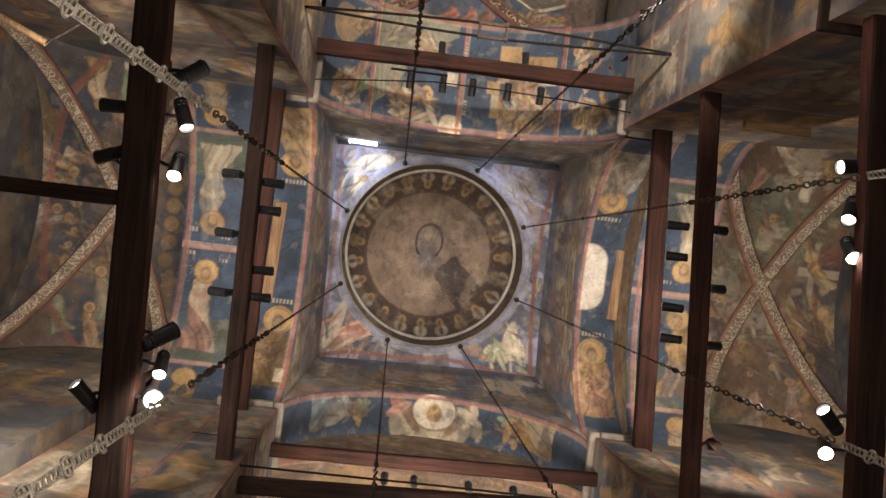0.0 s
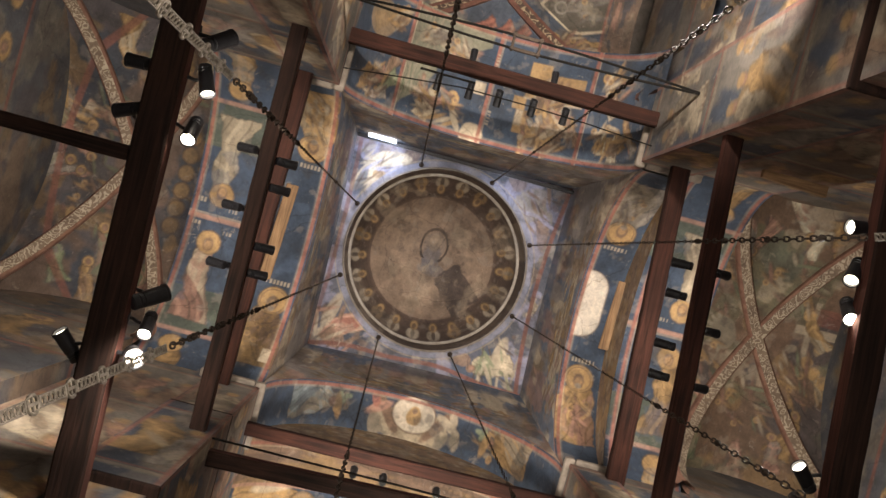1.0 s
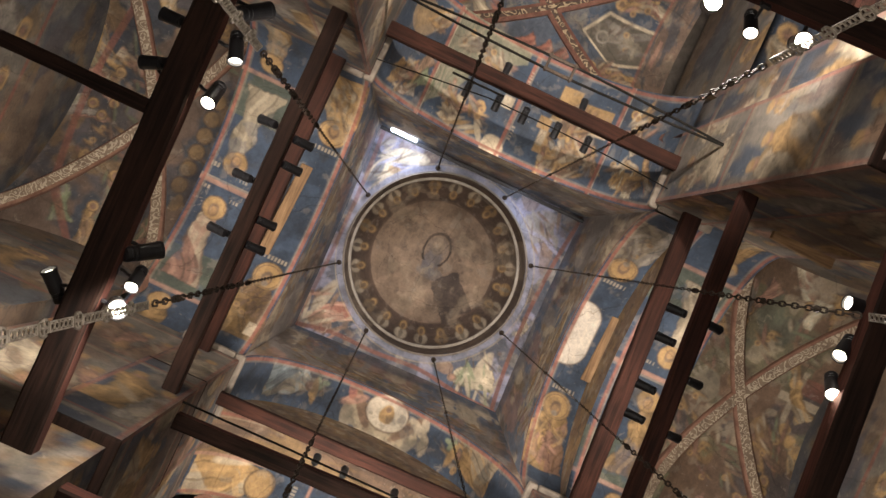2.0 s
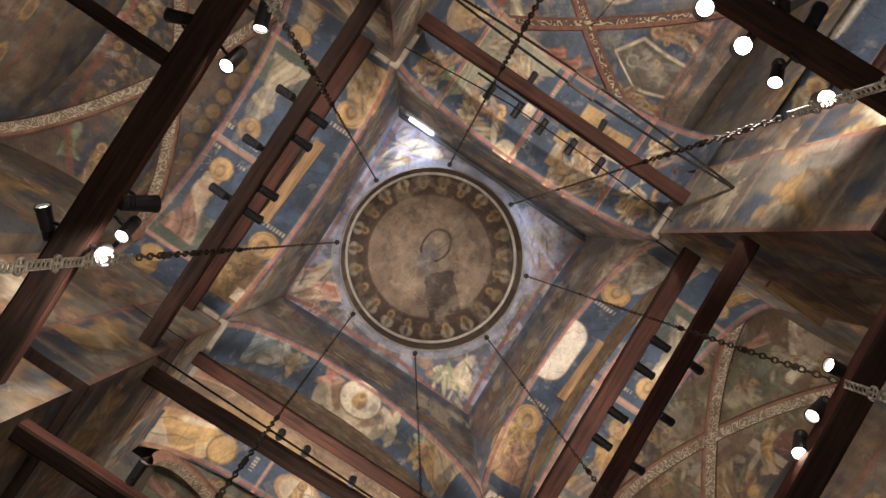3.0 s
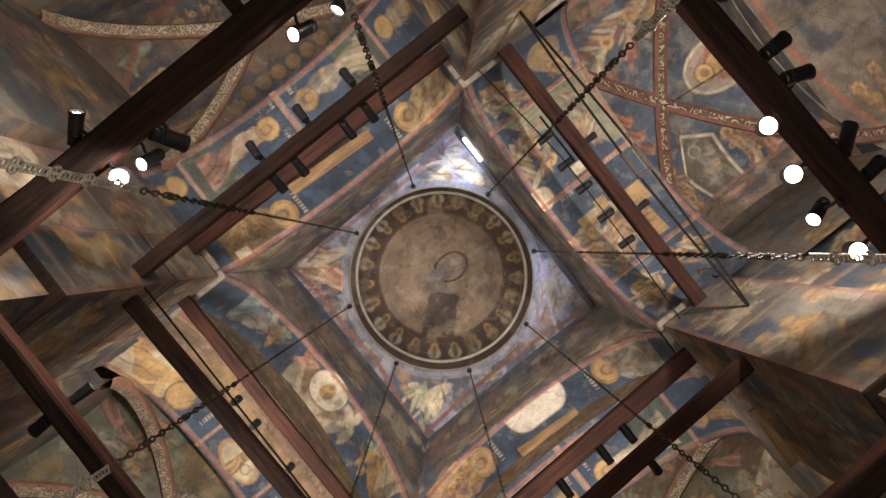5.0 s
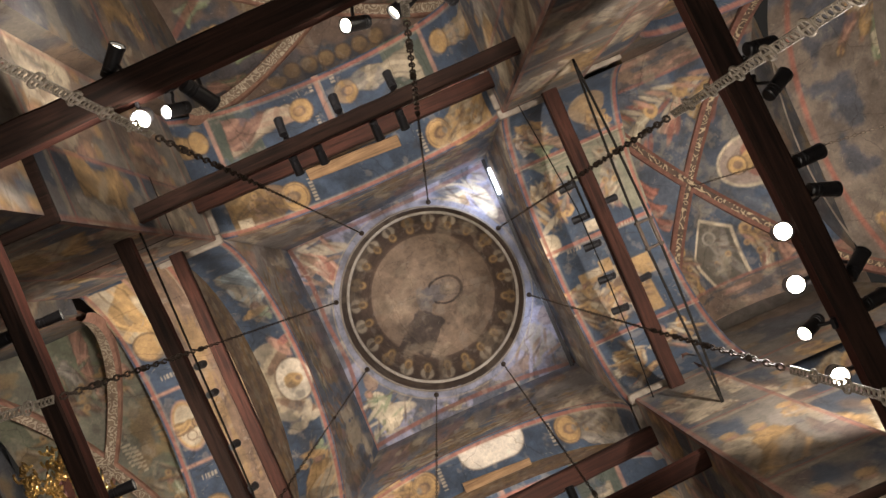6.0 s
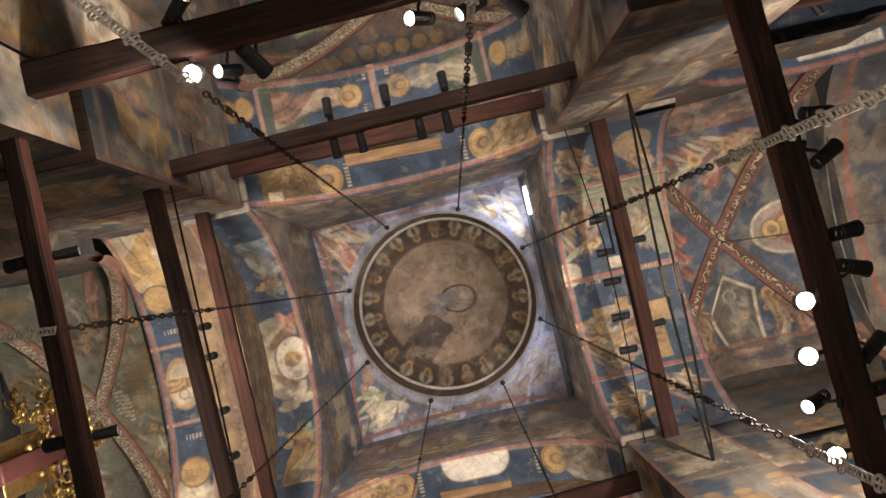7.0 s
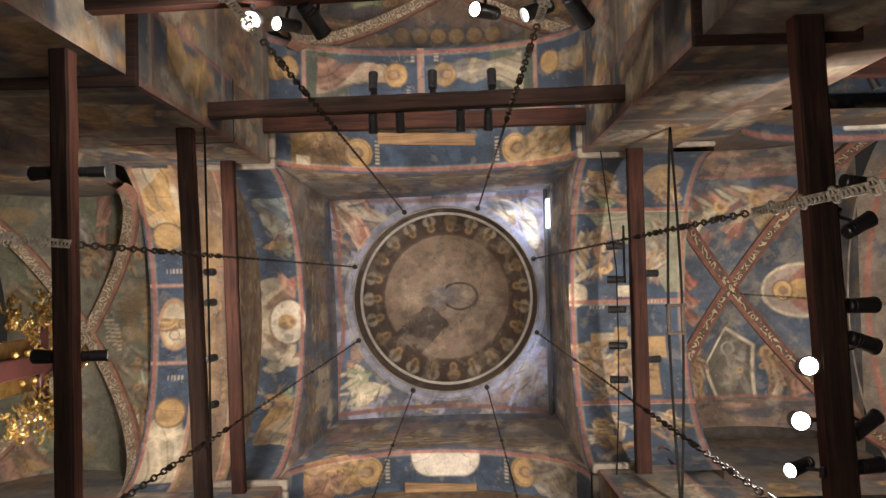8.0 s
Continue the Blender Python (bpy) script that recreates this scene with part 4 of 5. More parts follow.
def paint_ascension(c):
    c.clouds(NIGHT * 1.4, 2.0, 0.55, 0.5, 2)
    c.clouds(GREY * 1.05, 2.2, 0.48, 0.7, 12)
    c.clouds(BLUE * 1.6, 3.0, 0.56, 0.6, 15)
    m = 0.04
    c.disc(0.83, m, 0.46, 0.32, CREAM * 1.05)
    c.disc(0.83, m, 0.425, 0.285, np.array((0.30, 0.24, 0.20)))
    c.disc(0.90, m - 0.17, 0.22, 0.10, RED * 0.95, 0.85, -0.5)
    c.disc(0.90, m + 0.17, 0.22, 0.10, RED * 0.95, 0.85, 0.5)
    c.figure(0.52, m, 0.75, 0, OCHRE * 1.15, OCHRE * 0.85, halo=False)
    c.disc(0.85, m - 0.02, 0.16, 0.11, OCHRE * 1.15, 0.9)
    c.disc(0.62, m, 0.12, 0.10, OCHRE * 1.2)
    c.ring(0.62, m, 0.115, 0.018, BROWN, 0.8)
    c.disc(0.63, m, 0.06, 0.05, BROWN * 2)
    # leaning shield-shaped panel with a pale border
    for g, col in ((0.0, CREAM * 1.05), (0.038, (0.095, 0.085, 0.066))):
        top = (c.v - 0.44) * 0.84 - np.abs(c.u + 0.06) * np.where(c.u > -0.06, 0.55, 1.4)
        left = c.u + 0.25 + 0.07 * np.sin((c.v - 0.62) * 6.0)
        d = np.maximum(np.maximum(-top, c.u - 0.27 - 0.02 * np.sin(c.v * 5)), np.maximum(-left, c.v - 1.30)) + g
        c.lay(c.soft(d, 0.02), col)
    c.ring(-0.04, 0.70, 0.07, 0.025, GREY * 1.6, 0.8)
    for k, (du, dv) in enumerate(((0.02, 0.92), (0.12, 0.80), (-0.05, 1.08), (0.14, 1.10))):
        c.disc(du, dv, 0.045, 0.15, GREY * (1.3 + 0.2 * (k % 2)), 0.7, 0.5 - 0.3 * k)
    # crowds beside it
    for du, dv, tn, robe, over in ((0.38, 0.74, 1.3, OCHRE * 0.9, CREAM * 0.8), (0.50, 0.84, 1.1, PINK * 0.9, BROWN * 1.4), (0.44, 0.92, 1.5, CREAM * 0.8, RED * 0.8),
                                   (-0.40, 0.86, 1.6, OCHRE * 0.8, BROWN * 1.4), (-0.52, 0.98, 1.4, BROWN * 1.7, CREAM * 0.7), (-0.44, 0.70, 1.9, PINK * 0.7, OCHRE * 0.7)):
        c.figure(du, dv, 0.42, tn, robe, over, halo=False)
        c.disc(du, dv, 0.07, 0.07, OCHRE * 1.1)
        c.disc(du, dv, 0.035, 0.03, BROWN * 1.5)
    for du, dv, ru, rv, n in ((0.46, 0.90, 0.13, 0.16, 14), (-0.46, 0.90, 0.12, 0.15, 12), (-0.22, -1.0, 0.22, 0.1, 10), (0.28, -1.06, 0.2, 0.09, 10), (0.02, 0.92, 0.15, 0.2, 9)):
        c.drapery(du, dv, ru, rv, n, 0.6, (GREY * 1.2, GREY * 0.8) if n == 9 else (OCHRE * 0.85, PINK * 0.8, CREAM * 0.8), n + 90)
    # flying shapes with outspread wings and trailing hems
    for du, dv, tn, robe, wing in ((-0.06, -0.95, 2.55, CREAM * 0.85, RED), (0.33, -1.04, 2.2, PINK * 0.95, CREAM), (0.74, -1.02, 2.6, OCHRE * 0.9, PINK)):
        c.figure(du, dv, 0.52, tn, robe, CREAM * 0.9, halo=False)
        for k in range(4):
            c.disc(du - 0.14 - 0.1 * k, dv - 0.10 + 0.03 * k, 0.13, 0.028, (wing, robe * 1.15)[k % 2], 0.85, 0.35 + 0.12 * k)
            c.disc(du + 0.12 + 0.04 * k, dv - 0.04 + 0.05 * k, 0.11, 0.026, (robe * 1.1, wing)[k % 2], 0.8, -0.5)
        c.disc(du - 0.28, dv + 0.42, 0.035, 0.15, RED * 1.05, 0.85, 0.6)
        c.disc(du - 0.16, dv + 0.36, 0.03, 0.12, RED * 0.9, 0.8, 0.45)
        c.disc(du, dv, 0.085, 0.085, OCHRE * 1.1)
        c.disc(du, dv, 0.045, 0.04, BROWN * 1.7)
    for dv in (-0.22, 0.0, 0.2):
        c.figure(-0.62, dv - 0.08, 0.36, 0.9, RED * 1.0, PINK, halo=False)
        c.disc(-0.72, dv, 0.16, 0.03, RED * 1.1, 0.85, 0.3)
    side = c.soft(1.27 - np.abs(c.v + 0.02), 0.06)
    c.lay(side * 0.85, BROWN * 1.4)
    wavy = fbm(c.u * 1.2, c.v * 5, 2.2, 4)
    c.lay(side * np.clip((wavy - 0.55) / 0.05, 0, 1) * 0.8, PINK * 0.8)
    c.lay(side * np.clip((0.42 - wavy) / 0.05, 0, 1) * 0.7, NIGHT * 1.6)
    c.line(np.abs(c.v + 0.02) - 1.27, 0.03, RED, 0.7)
    c.clouds(CREAM * 0.6, 5.0, 0.66, 0.4, 7)


def paint_apostles(c):
    c.clouds(GREEN * 1.0, 1.6, 0.52, 0.5, 2)
    c.clouds(OCHRE * 0.6, 2.4, 0.56, 0.6, 6)
    c.crowd(-0.8, -0.45, -1.1, -0.3, 5, 0.6, -1.9, 51)
    c.crowd(-0.7, 0.2, 0.55, 1.2, 8, 0.6, 1.57, 52)
    c.crowd(0.1, 0.8, -1.2, -0.5, 6, 0.55, -1.57, 53)
    for k in range(3):
        c.strokes(-0.35 + 0.06 * k, -0.2 + 0.05 * k, 7, 1.45, 0.045)
    for k in range(4):
        c.disc(-0.72, 0.0 + 0.09 * k, 0.12, 0.03, OCHRE * 0.8, 0.8, 0.5 - 0.3 * k)
    c.rect(0.3, 0.6, 0.6, 0.85, CREAM * 0.8, 0.6)
    c.clouds(CREAM * 0.6, 5.0, 0.66, 0.5, 9)
    for du, dv, ru, rv, n in ((-0.6, -0.55, 0.2, 0.35, 18), (-0.25, 0.8, 0.4, 0.3, 26), (0.4, -0.8, 0.35, 0.3, 22), (0.45, 0.3, 0.25, 0.4, 18)):
        c.drapery(du, dv, ru, rv, n, 0.7, (OCHRE * 0.7, CREAM * 0.65, BROWN * 1.6, PINK * 0.55, GREEN * 1.3), n + 40)


# ---------- masonry ----------
def paint_pier(seed):
    def paint(c):
        keep_v = c.v
        c.v = keep_v * 0.42
        c.clouds(BLUE * 1.0, 1.8, 0.47, 0.85, seed)
        c.clouds(BROWN * 1.2, 2.2, 0.55, 0.6, seed + 2)
        c.clouds(GREY * 1.2, 4.5, 0.60, 0.5, seed + 4)
        c.v = keep_v
        u0, u1 = c.u.min(), c.u.max()
        r = random.Random(seed)
        robes = (CREAM * 0.75, OCHRE * 0.7, PINK * 0.65, GREY * 1.1, BROWN * 1.3, CREAM * 0.55)
        for k in range(4):
            z = 10.55 - k * 1.75
            n = max(2, int((u1 - u0) / 0.2))
            for j in range(n):
                top, at = z - r.uniform(0.25, 0.55), u0 + (j + r.uniform(0.3, 0.7)) * (u1 - u0) / n
                c.figure(at, top, r.uniform(0.8, 1.1), -1.57 + r.uniform(-0.15, 0.15), r.choice(robes), r.choice(robes), halo=False)
                c.disc(at, top, 0.055, 0.075, OCHRE * 0.8, 0.85)
                c.disc(at + r.uniform(-0.1, 0.1), top - r.uniform(0.4, 0.9), 0.05, 0.2, r.choice(robes), 0.7, r.uniform(-0.6, 0.6))
            c.line(c.v - z - 0.06, 0.07, CREAM * 0.5, 0.7)
            c.line(c.v - z - 0.12, 0.035, RED * 0.8, 0.8)
        for e in (u0 + 0.02, u1 - 0.02):
            c.line(c.u - e, 0.035, RED * 0.9, 0.75)
    return paint


def painted_wall(name, p0, p1, z0, z1, seed, ground=None, step=0.035, paint=None, label="painted masonry wall, dark with soot"):
    """A wall face from p0 to p1 (x, y), seen from its left side."""
    n = math.dist(p0, p1)
    u, v = grid(0, n, z0, z1, step)

    def xyz(a, b):
        t = a / n
        return p0[0] + (p1[0] - p0[0]) * t, p0[1] + (p1[1] - p0[1]) * t, b

    return sheet(name, u, v, xyz, GREY * 0.8 if ground is None else ground, paint or paint_pier(seed), seed, label=label)

# ---------- the crossing ----------
build_dome()
build_pendentives()
for s in ("east", "west", "south", "north"):
    build_shaft(s)

soffit("ceiling_arch_east", "east", 1.5, SPRING, CROWN["east"], 1.5, 2.75, BLUE * 1.15, paint_scenes(1.5, 2.75), 11, label="deep east arch painted with scenes on blue")
soffit("ceiling_arch_north", "north", 1.5, SPRING, CROWN["north"], 1.5, 1.95, BLUE, paint_busts(1.5, 1.95, (-0.76, OCHRE * 0.45, BROWN * 1.4), (1.0, OCHRE * 0.75, CREAM * 0.6), note=-1.45), 12, label="north arch painted with haloed busts on blue")
soffit("ceiling_arch_south", "south", 1.5, SPRING, CROWN["south"], 1.5, 1.95, BLUE, paint_busts(1.5, 1.95, (-1.03, GREY * 1.1, CREAM * 0.5), (0.74, OCHRE * 0.85, PINK * 0.8), True), 13, label="south arch with a blank plaster patch at its crown")
soffit("ceiling_arch_west", "west", 1.5, SPRING, CROWN["west"], 1.45, 1.95, BLUE, paint_mandorla(1.45, 1.95), 14, label="west arch with a pale painted roundel on blue")
for s, robes, seed in (("north", (CREAM * 0.72, PINK * 0.6, CREAM * 0.62), 15), ("south", (OCHRE * 0.8, CREAM * 0.7, BROWN), 16), ("west", (CREAM, OCHRE, BROWN * 2), 17)):
    end = 2.88 if s == "west" else 2.75
    soffit("ceiling_inner_arch_" + s, s, INNER[s], SPRING - 0.25, 11.75, 1.95, end, BLUE * 1.1, paint_medallion_band(1.98, end) if s == "west" else paint_saints(1.98, 2.75, robes, -0.04), seed, label="inner arch painted with standing figures on blue")
    for sg, nm in zip((-1, 1), EDGE[s]):
        j = abs(PIER[nm][0 if s in ("north", "south") else 1]) + 0.03
        f = 1.93 if s != "west" else 2.28
        painted_wall("wall_jamb_" + s, side_xy(s, f, sg * j), side_xy(s, end, sg * j), 3.0, SPRING + 0.05, 30 + sg, step=0.035, label="painted jamb under the inner arch")
        painted_wall("wall_jamb_" + s, side_xy(s, end, sg * j), side_xy(s, end, sg * 1.9), 3.0, SPRING - 0.2, 36 + sg, step=0.05, label="painted jamb under the inner arch")
    # step between the two orders of the arch
    u, t = np.meshgrid(np.linspace(-1.5, 1.5, 120), np.linspace(0, 1, 24), indexing="ij")
    zo = arch_z(u, 1.5, SPRING, CROWN[s])
    zi = arch_z(u, INNER[s], SPRING - 0.25, 11.75)

    def xyz(a, b, s=s, zo=zo, zi=zi, t=t):
        x, y = side_xy(s, 1.95 + 0 * a, a)
        return x, y, zi + (zo - zi) * t

    sheet("wall_arch_step_" + s, u, zi + (zo - zi) * t, xyz, BROWN * 1.3, lambda c: (c.clouds(OCHRE * 0.55, 5, 0.5, 0.8), c.clouds(CREAM * 0.55, 9, 0.58, 0.7, 3), c.clouds(UMBER, 8, 0.6, 0.7, 6)), seed + 5, label="brown painted face of the inner arch", flip=True)

vault("south", 3.6, 0.9, 1.6, 10.9, 12.55, BROWN * 1.2, paint_passion, 21, RIBPALE, -0.25)
vault("north", 3.6, 0.9, 1.6, 10.9, 12.5, NIGHT * 1.3 + BROWN * 0.4, paint_supper, 22, RIBPALE, 0.3)
vault("east", 3.45, 1.15, 1.6, 11.4, 13.1, BLUE * 1.1 + GREY * 0.22, paint_ascension, 23, RIBDARK, -0.16, 0.15, 0.2, REDEDGE)
vault("west", 3.78, 0.90, 1.5, 10.75, 12.4, GREY * 0.6 + GREEN * 0.4, paint_apostles, 24, RIBPALE, -0.15)


def build_pier(name, seed, low, mid=None):
    """A masonry pier at a corner of the crossing, with shallow timber-edged ledges, painted on all faces."""
    cx, cy = PIER[name]
    sx, sy = math.copysign(1, cx), math.copysign(1, cy)
    levels = [(0.0, low, 0.035)] + ([(low, mid, -0.012), (mid, 11.3, 0.0)] if mid else [(low, 11.3, 0.0)])
    for tier, (z0, z1, inset) in enumerate(levels):
        x0, x1, y0, y1 = cx + sx * inset, sx * (2.30 - inset), cy + sy * inset, sy * (1.95 - inset)
        faces = [((x0, y0), (x1, y0)), ((x1, y0), (x1, y1)), ((x1, y1), (x0, y1)), ((x0, y1), (x0, y0))]
        for k, (a, b) in enumerate(faces):
            top = SPRING if z1 > 11 and k in (0, 3) else z1
            painted_wall("wall_pier_" + name, a, b, z0, top, seed + k, step=0.024 if tier else 0.045, label="masonry pier covered in sooty wall painting")
        if tier:
            w, d = abs(x1 - x0) + 0.03, abs(y1 - y0) + 0.03
            bm = bm_box(w, d, 0.045, ((x0 + x1) / 2, (y0 + y1) / 2, z0 - 0.012), 0.014)
            tagged(part("trim_pier_ledge", bm, DARKBEAM), "dark timber string course round the pier", "ledge", kind="structure")
    # stone imposts at the springing of the arches
    lx, ly = 2.08 - abs(cx), 2.0 - abs(cy)
    for size, at in (((lx, 0.10, 0.085), (cx + sx * (lx / 2 - 0.05), cy, SPRING - 0.1)), ((0.10, ly, 0.085), (cx, cy + sy * (ly / 2 + 0.053), SPRING - 0.1))):
        tagged(part("trim_impost", bm_box(*size, at, 0.022), STONE), "rounded pale stone impost on the pier", "impost", kind="structure")


build_pier("north_east", 60, 6.42)
build_pier("north_west", 64, 6.86, 9.22)
build_pier("south_east", 68, 6.40)
build_pier("south_west", 72, 6.42)
tagged(part("trim_impost", bm_box(0.62, 0.05, 0.06, (2.42, -1.555, SPRING - 0.12), 0.015), STONE), "thin pale stone string on the nave pilaster", "impost", kind="structure")


def paint_dark(c):
    c.clouds(BROWN * 1.3, 1.3, 0.5, 0.7, 3)
    c.clouds(BLUE * 0.9, 1.6, 0.54, 0.6, 7)
    c.clouds(OCHRE * 0.5, 2.6, 0.6, 0.6, 9)
    u0, u1 = c.u.min(), c.u.max()
    for k in range(int((u1 - u0) / 0.5)):
        c.figure(u0 + 0.3 + 0.5 * k, 10.7, 1.2, -1.57, (CREAM * 0.6, OCHRE * 0.6, PINK * 0.5, GREY)[k % 4], BROWN * 1.2)
    c.line(c.v - 10.98, 0.06, RED * 0.8, 0.8)
    c.line(c.v - 9.2, 0.06, RED * 0.8, 0.8)


# side and end walls of the four arms, and the faces above the arches towards each vault
for s, half, zv, out in (("north", 1.6, 10.9, 4.5), ("south", 1.6, 10.9, 4.5), ("west", 1.5, 10.75, 4.83), ("east", 1.68, 11.4, 4.6)):
    cen = {"north": 0.3, "south": -0.25, "west": -0.15, "east": -0.08}[s]
    for sg in (1, -1):
        z0 = 4.0 if s != "east" else 10.2
        start = {"west": 2.884, "east": 2.40}.get(s, 2.754)
        a, b = side_xy(s, start, cen + sg * half), side_xy(s, out, cen + sg * half)
        painted_wall("wall_arm_" + s, a, side_xy(s, start, sg * 1.95), z0, zv, 86 + sg, step=0.04, paint=paint_dark, label="painted return of the side wall")
        painted_wall("wall_arm_" + s, a, b, z0, zv + 1.75, 80 + sg, step=0.034, paint=paint_dark, label="painted side wall of the " + s + " arm")
    a, b = side_xy(s, out, cen - half), side_xy(s, out, cen + half)
    painted_wall("wall_arm_end_" + s, a, b, 4.0 if s != "east" else 12.2, zv + 1.8, 84, step=0.034, paint=paint_dark, label="painted end wall of the " + s + " arm")
    u, t = np.meshgrid(np.linspace(-1.7, 1.7, 120), np.linspace(0, 1, 40), indexing="ij")
    hh, sp, cr = (1.5, SPRING, CROWN["east"]) if s == "east" else (INNER[s], SPRING - 0.25, 11.75)
    zi = np.where(np.abs(u) < hh, arch_z(u, hh, sp, cr), sp)
    zz = zi + (13.4 - zi) * t

    def xyz(a, b, s=s, zz=zz):
        x, y = side_xy(s, (2.88 if s == "west" else 2.75) + 0 * a, a)
        return x, y, zz

    sheet("wall_over_arch_" + s, u, zz, xyz, BROWN * 1.2, lambda c: (c.clouds(OCHRE * 0.6, 4, 0.52, 0.7), c.clouds(BLUE, 3, 0.56, 0.6, 3)), 90, label="painted wall face above the arch")

for sg in (1, -1):
    painted_wall("wall_bay_jamb", (2.28, sg * 1.57), (2.82, sg * 1.60), 3.0, 11.6, 76 + sg, step=0.035, label="painted pilaster of the nave bay")
    painted_wall("wall_bay_jamb", (2.82, sg * 1.60), (2.82, sg * 3.4), 3.0, 11.0, 79 + sg, step=0.045, label="painted return wall of the aisle")

# the bay beyond the east vault
painted_wall("wall_nave_end", (6.6, -2.6), (6.6, 2.6), 4.0, 12.6, 95, paint=paint_dark, label="painted end wall of the nave")
u, v = grid(4.58, 6.6, -1.9, 1.9, 0.03)
sheet("ceiling_nave_barrel", u, v, lambda a, b: (a, b, 10.6 + 1.9 * np.sqrt(np.clip(1 - (b / 1.9) ** 2, 0, 1))), GREY * 0.6 + BROWN * 0.5,
      lambda c: (c.crowd(4.9, 6.3, -1.3, -0.5, 6, 0.6, -1.57, 71), c.crowd(4.9, 6.3, 0.5, 1.3, 6, 0.6, 1.57, 72), c.clouds(BLUE, 2, 0.55, 0.7), c.line(c.u - 4.8, 0.07, RED)),
      96, label="painted barrel vault of the nave", flip=True)
for sg, nm in ((-1, "north"), (1, "south")):
    # low side arches of the nave bay, with the aisle behind
    u, v = grid(-1.9, 1.9, 1.6, 2.45, 0.026)

    def xyz(a, b, sg=sg):
        t = a / 1.9 * math.pi / 2
        return 4.15 + 1.35 * np.sin(t), sg * b, 10.0 + 1.3 * np.cos(t)

    def paint(c):
        d = np.maximum(np.hypot(np.maximum(np.abs(c.u - 0.35) - 0.15, 0), np.maximum(c.v - 1.75, 0)) - 0.22, 1.72 - c.v)
        c.lay(c.soft(d, 0.02), (0.46, 0.42, 0.36), 0.3)
        c.figure(-0.35, 2.05, 0.7, math.pi, CREAM * 0.7, OCHRE * 0.7, bust=True)
        c.figure(1.0, 2.05, 0.7, 0, OCHRE * 0.7, CREAM * 0.6, bust=True)
        frame_lines(c, 1.6, 2.45)

    sheet("ceiling_aisle_arch_" + nm, u, v, xyz, BLUE, paint, 97, label="aisle arch painted blue with a pale plaster patch", flip=sg < 0)
    painted_wall("wall_aisle_" + nm, (2.4, sg * 3.4), (6.6, sg * 3.4), 3.0, 10.9, 98, step=0.045, paint=paint_dark, label="painted aisle wall")
    u, v = grid(2.4, 6.6, 2.45, 3.4, 0.04)
    sheet("ceiling_aisle_" + nm, u, v, lambda a, b, sg=sg: (a, sg * b, 10.6 + 0 * a), BROWN, None, 99, label="dark painted aisle ceiling", flip=sg < 0)

# floor and outer shell
tagged(part("floor", bm_box(16, 16, 0.2, (0, 0, -0.1)), FLOORSTONE), "worn stone floor of the church", "floor", kind="structure")
for nm, a, b in (("north", (6, -6), (-6, -6)), ("south", (-6, 6), (6, 6)), ("east", (6, 6), (6, -6)), ("west", (-6, -6), (-6, 6))):
    n = Vector((b[0] - a[0], b[1] - a[1], 0))
    mid = ((a[0] + b[0]) / 2, (a[1] + b[1]) / 2)
    bx = (n.length + 0.4, 0.4, 13.0) if abs(n.x) > 1 else (0.4, n.length - 0.4, 13.0)
    tagged(part("wall_" + nm, bm_box(*bx, (mid[0], mid[1], 6.5)), PLASTER), "outer church wall of grey plaster", "wall", kind="structure")
tagged(part("ceiling_roof", bm_box(12.4, 12.4, 0.3, (0, 0, 17.2)), PLASTER), "roof over the vaults", "roof", kind="structure")

# ---------- tie beams ----------
def tie_beam(at, length, along, width, height, material, label, group, turn=0.0):
    """A hewn timber across an arch, with slightly uneven faces. along: 'x' or 'y'."""
    rnd = random.Random(int(at[0] * 91 + at[1] * 57 + at[2] * 33))
    bm = bmesh.new()
    rings = []
    n = 22
    for k in range(n + 1):
        x = -length / 2 + length * k / n
        w, h = width / 2 * (1 + rnd.uniform(-0.02, 0.02)), height / 2 * (1 + rnd.uniform(-0.02, 0.02))
        c, o = 0.012, rnd.uniform(-0.002, 0.002)
        ring = [(-w + c, -h), (w - c, -h), (w, -h + c), (w, h - c), (w - c, h), (-w + c, h), (-w, h - c), (-w, -h + c)]
        rings.append([bm.verts.new((x, p + o, q)) for p, q in ring])
    for a, b in zip(rings, rings[1:]):
        for j in range(8):
            bm.faces.new((a[j], b[j], b[(j + 1) % 8], a[(j + 1) % 8]))
    bm.faces.new(rings[0]), bm.faces.new(rings[-1][::-1])
    ob = part("tie_beam", bm, material)
    # lower beams: lamplight on the side faces is put into their colour
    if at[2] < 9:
        ob.data.materials.append(BEAMLIT)
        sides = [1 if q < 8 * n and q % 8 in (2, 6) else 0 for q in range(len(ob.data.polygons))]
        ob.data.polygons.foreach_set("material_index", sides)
    ob.matrix_world = pose(*at, 0, 0, turn + (0 if along == "x" else 90))
    return tagged(ob, label, "beam", group)


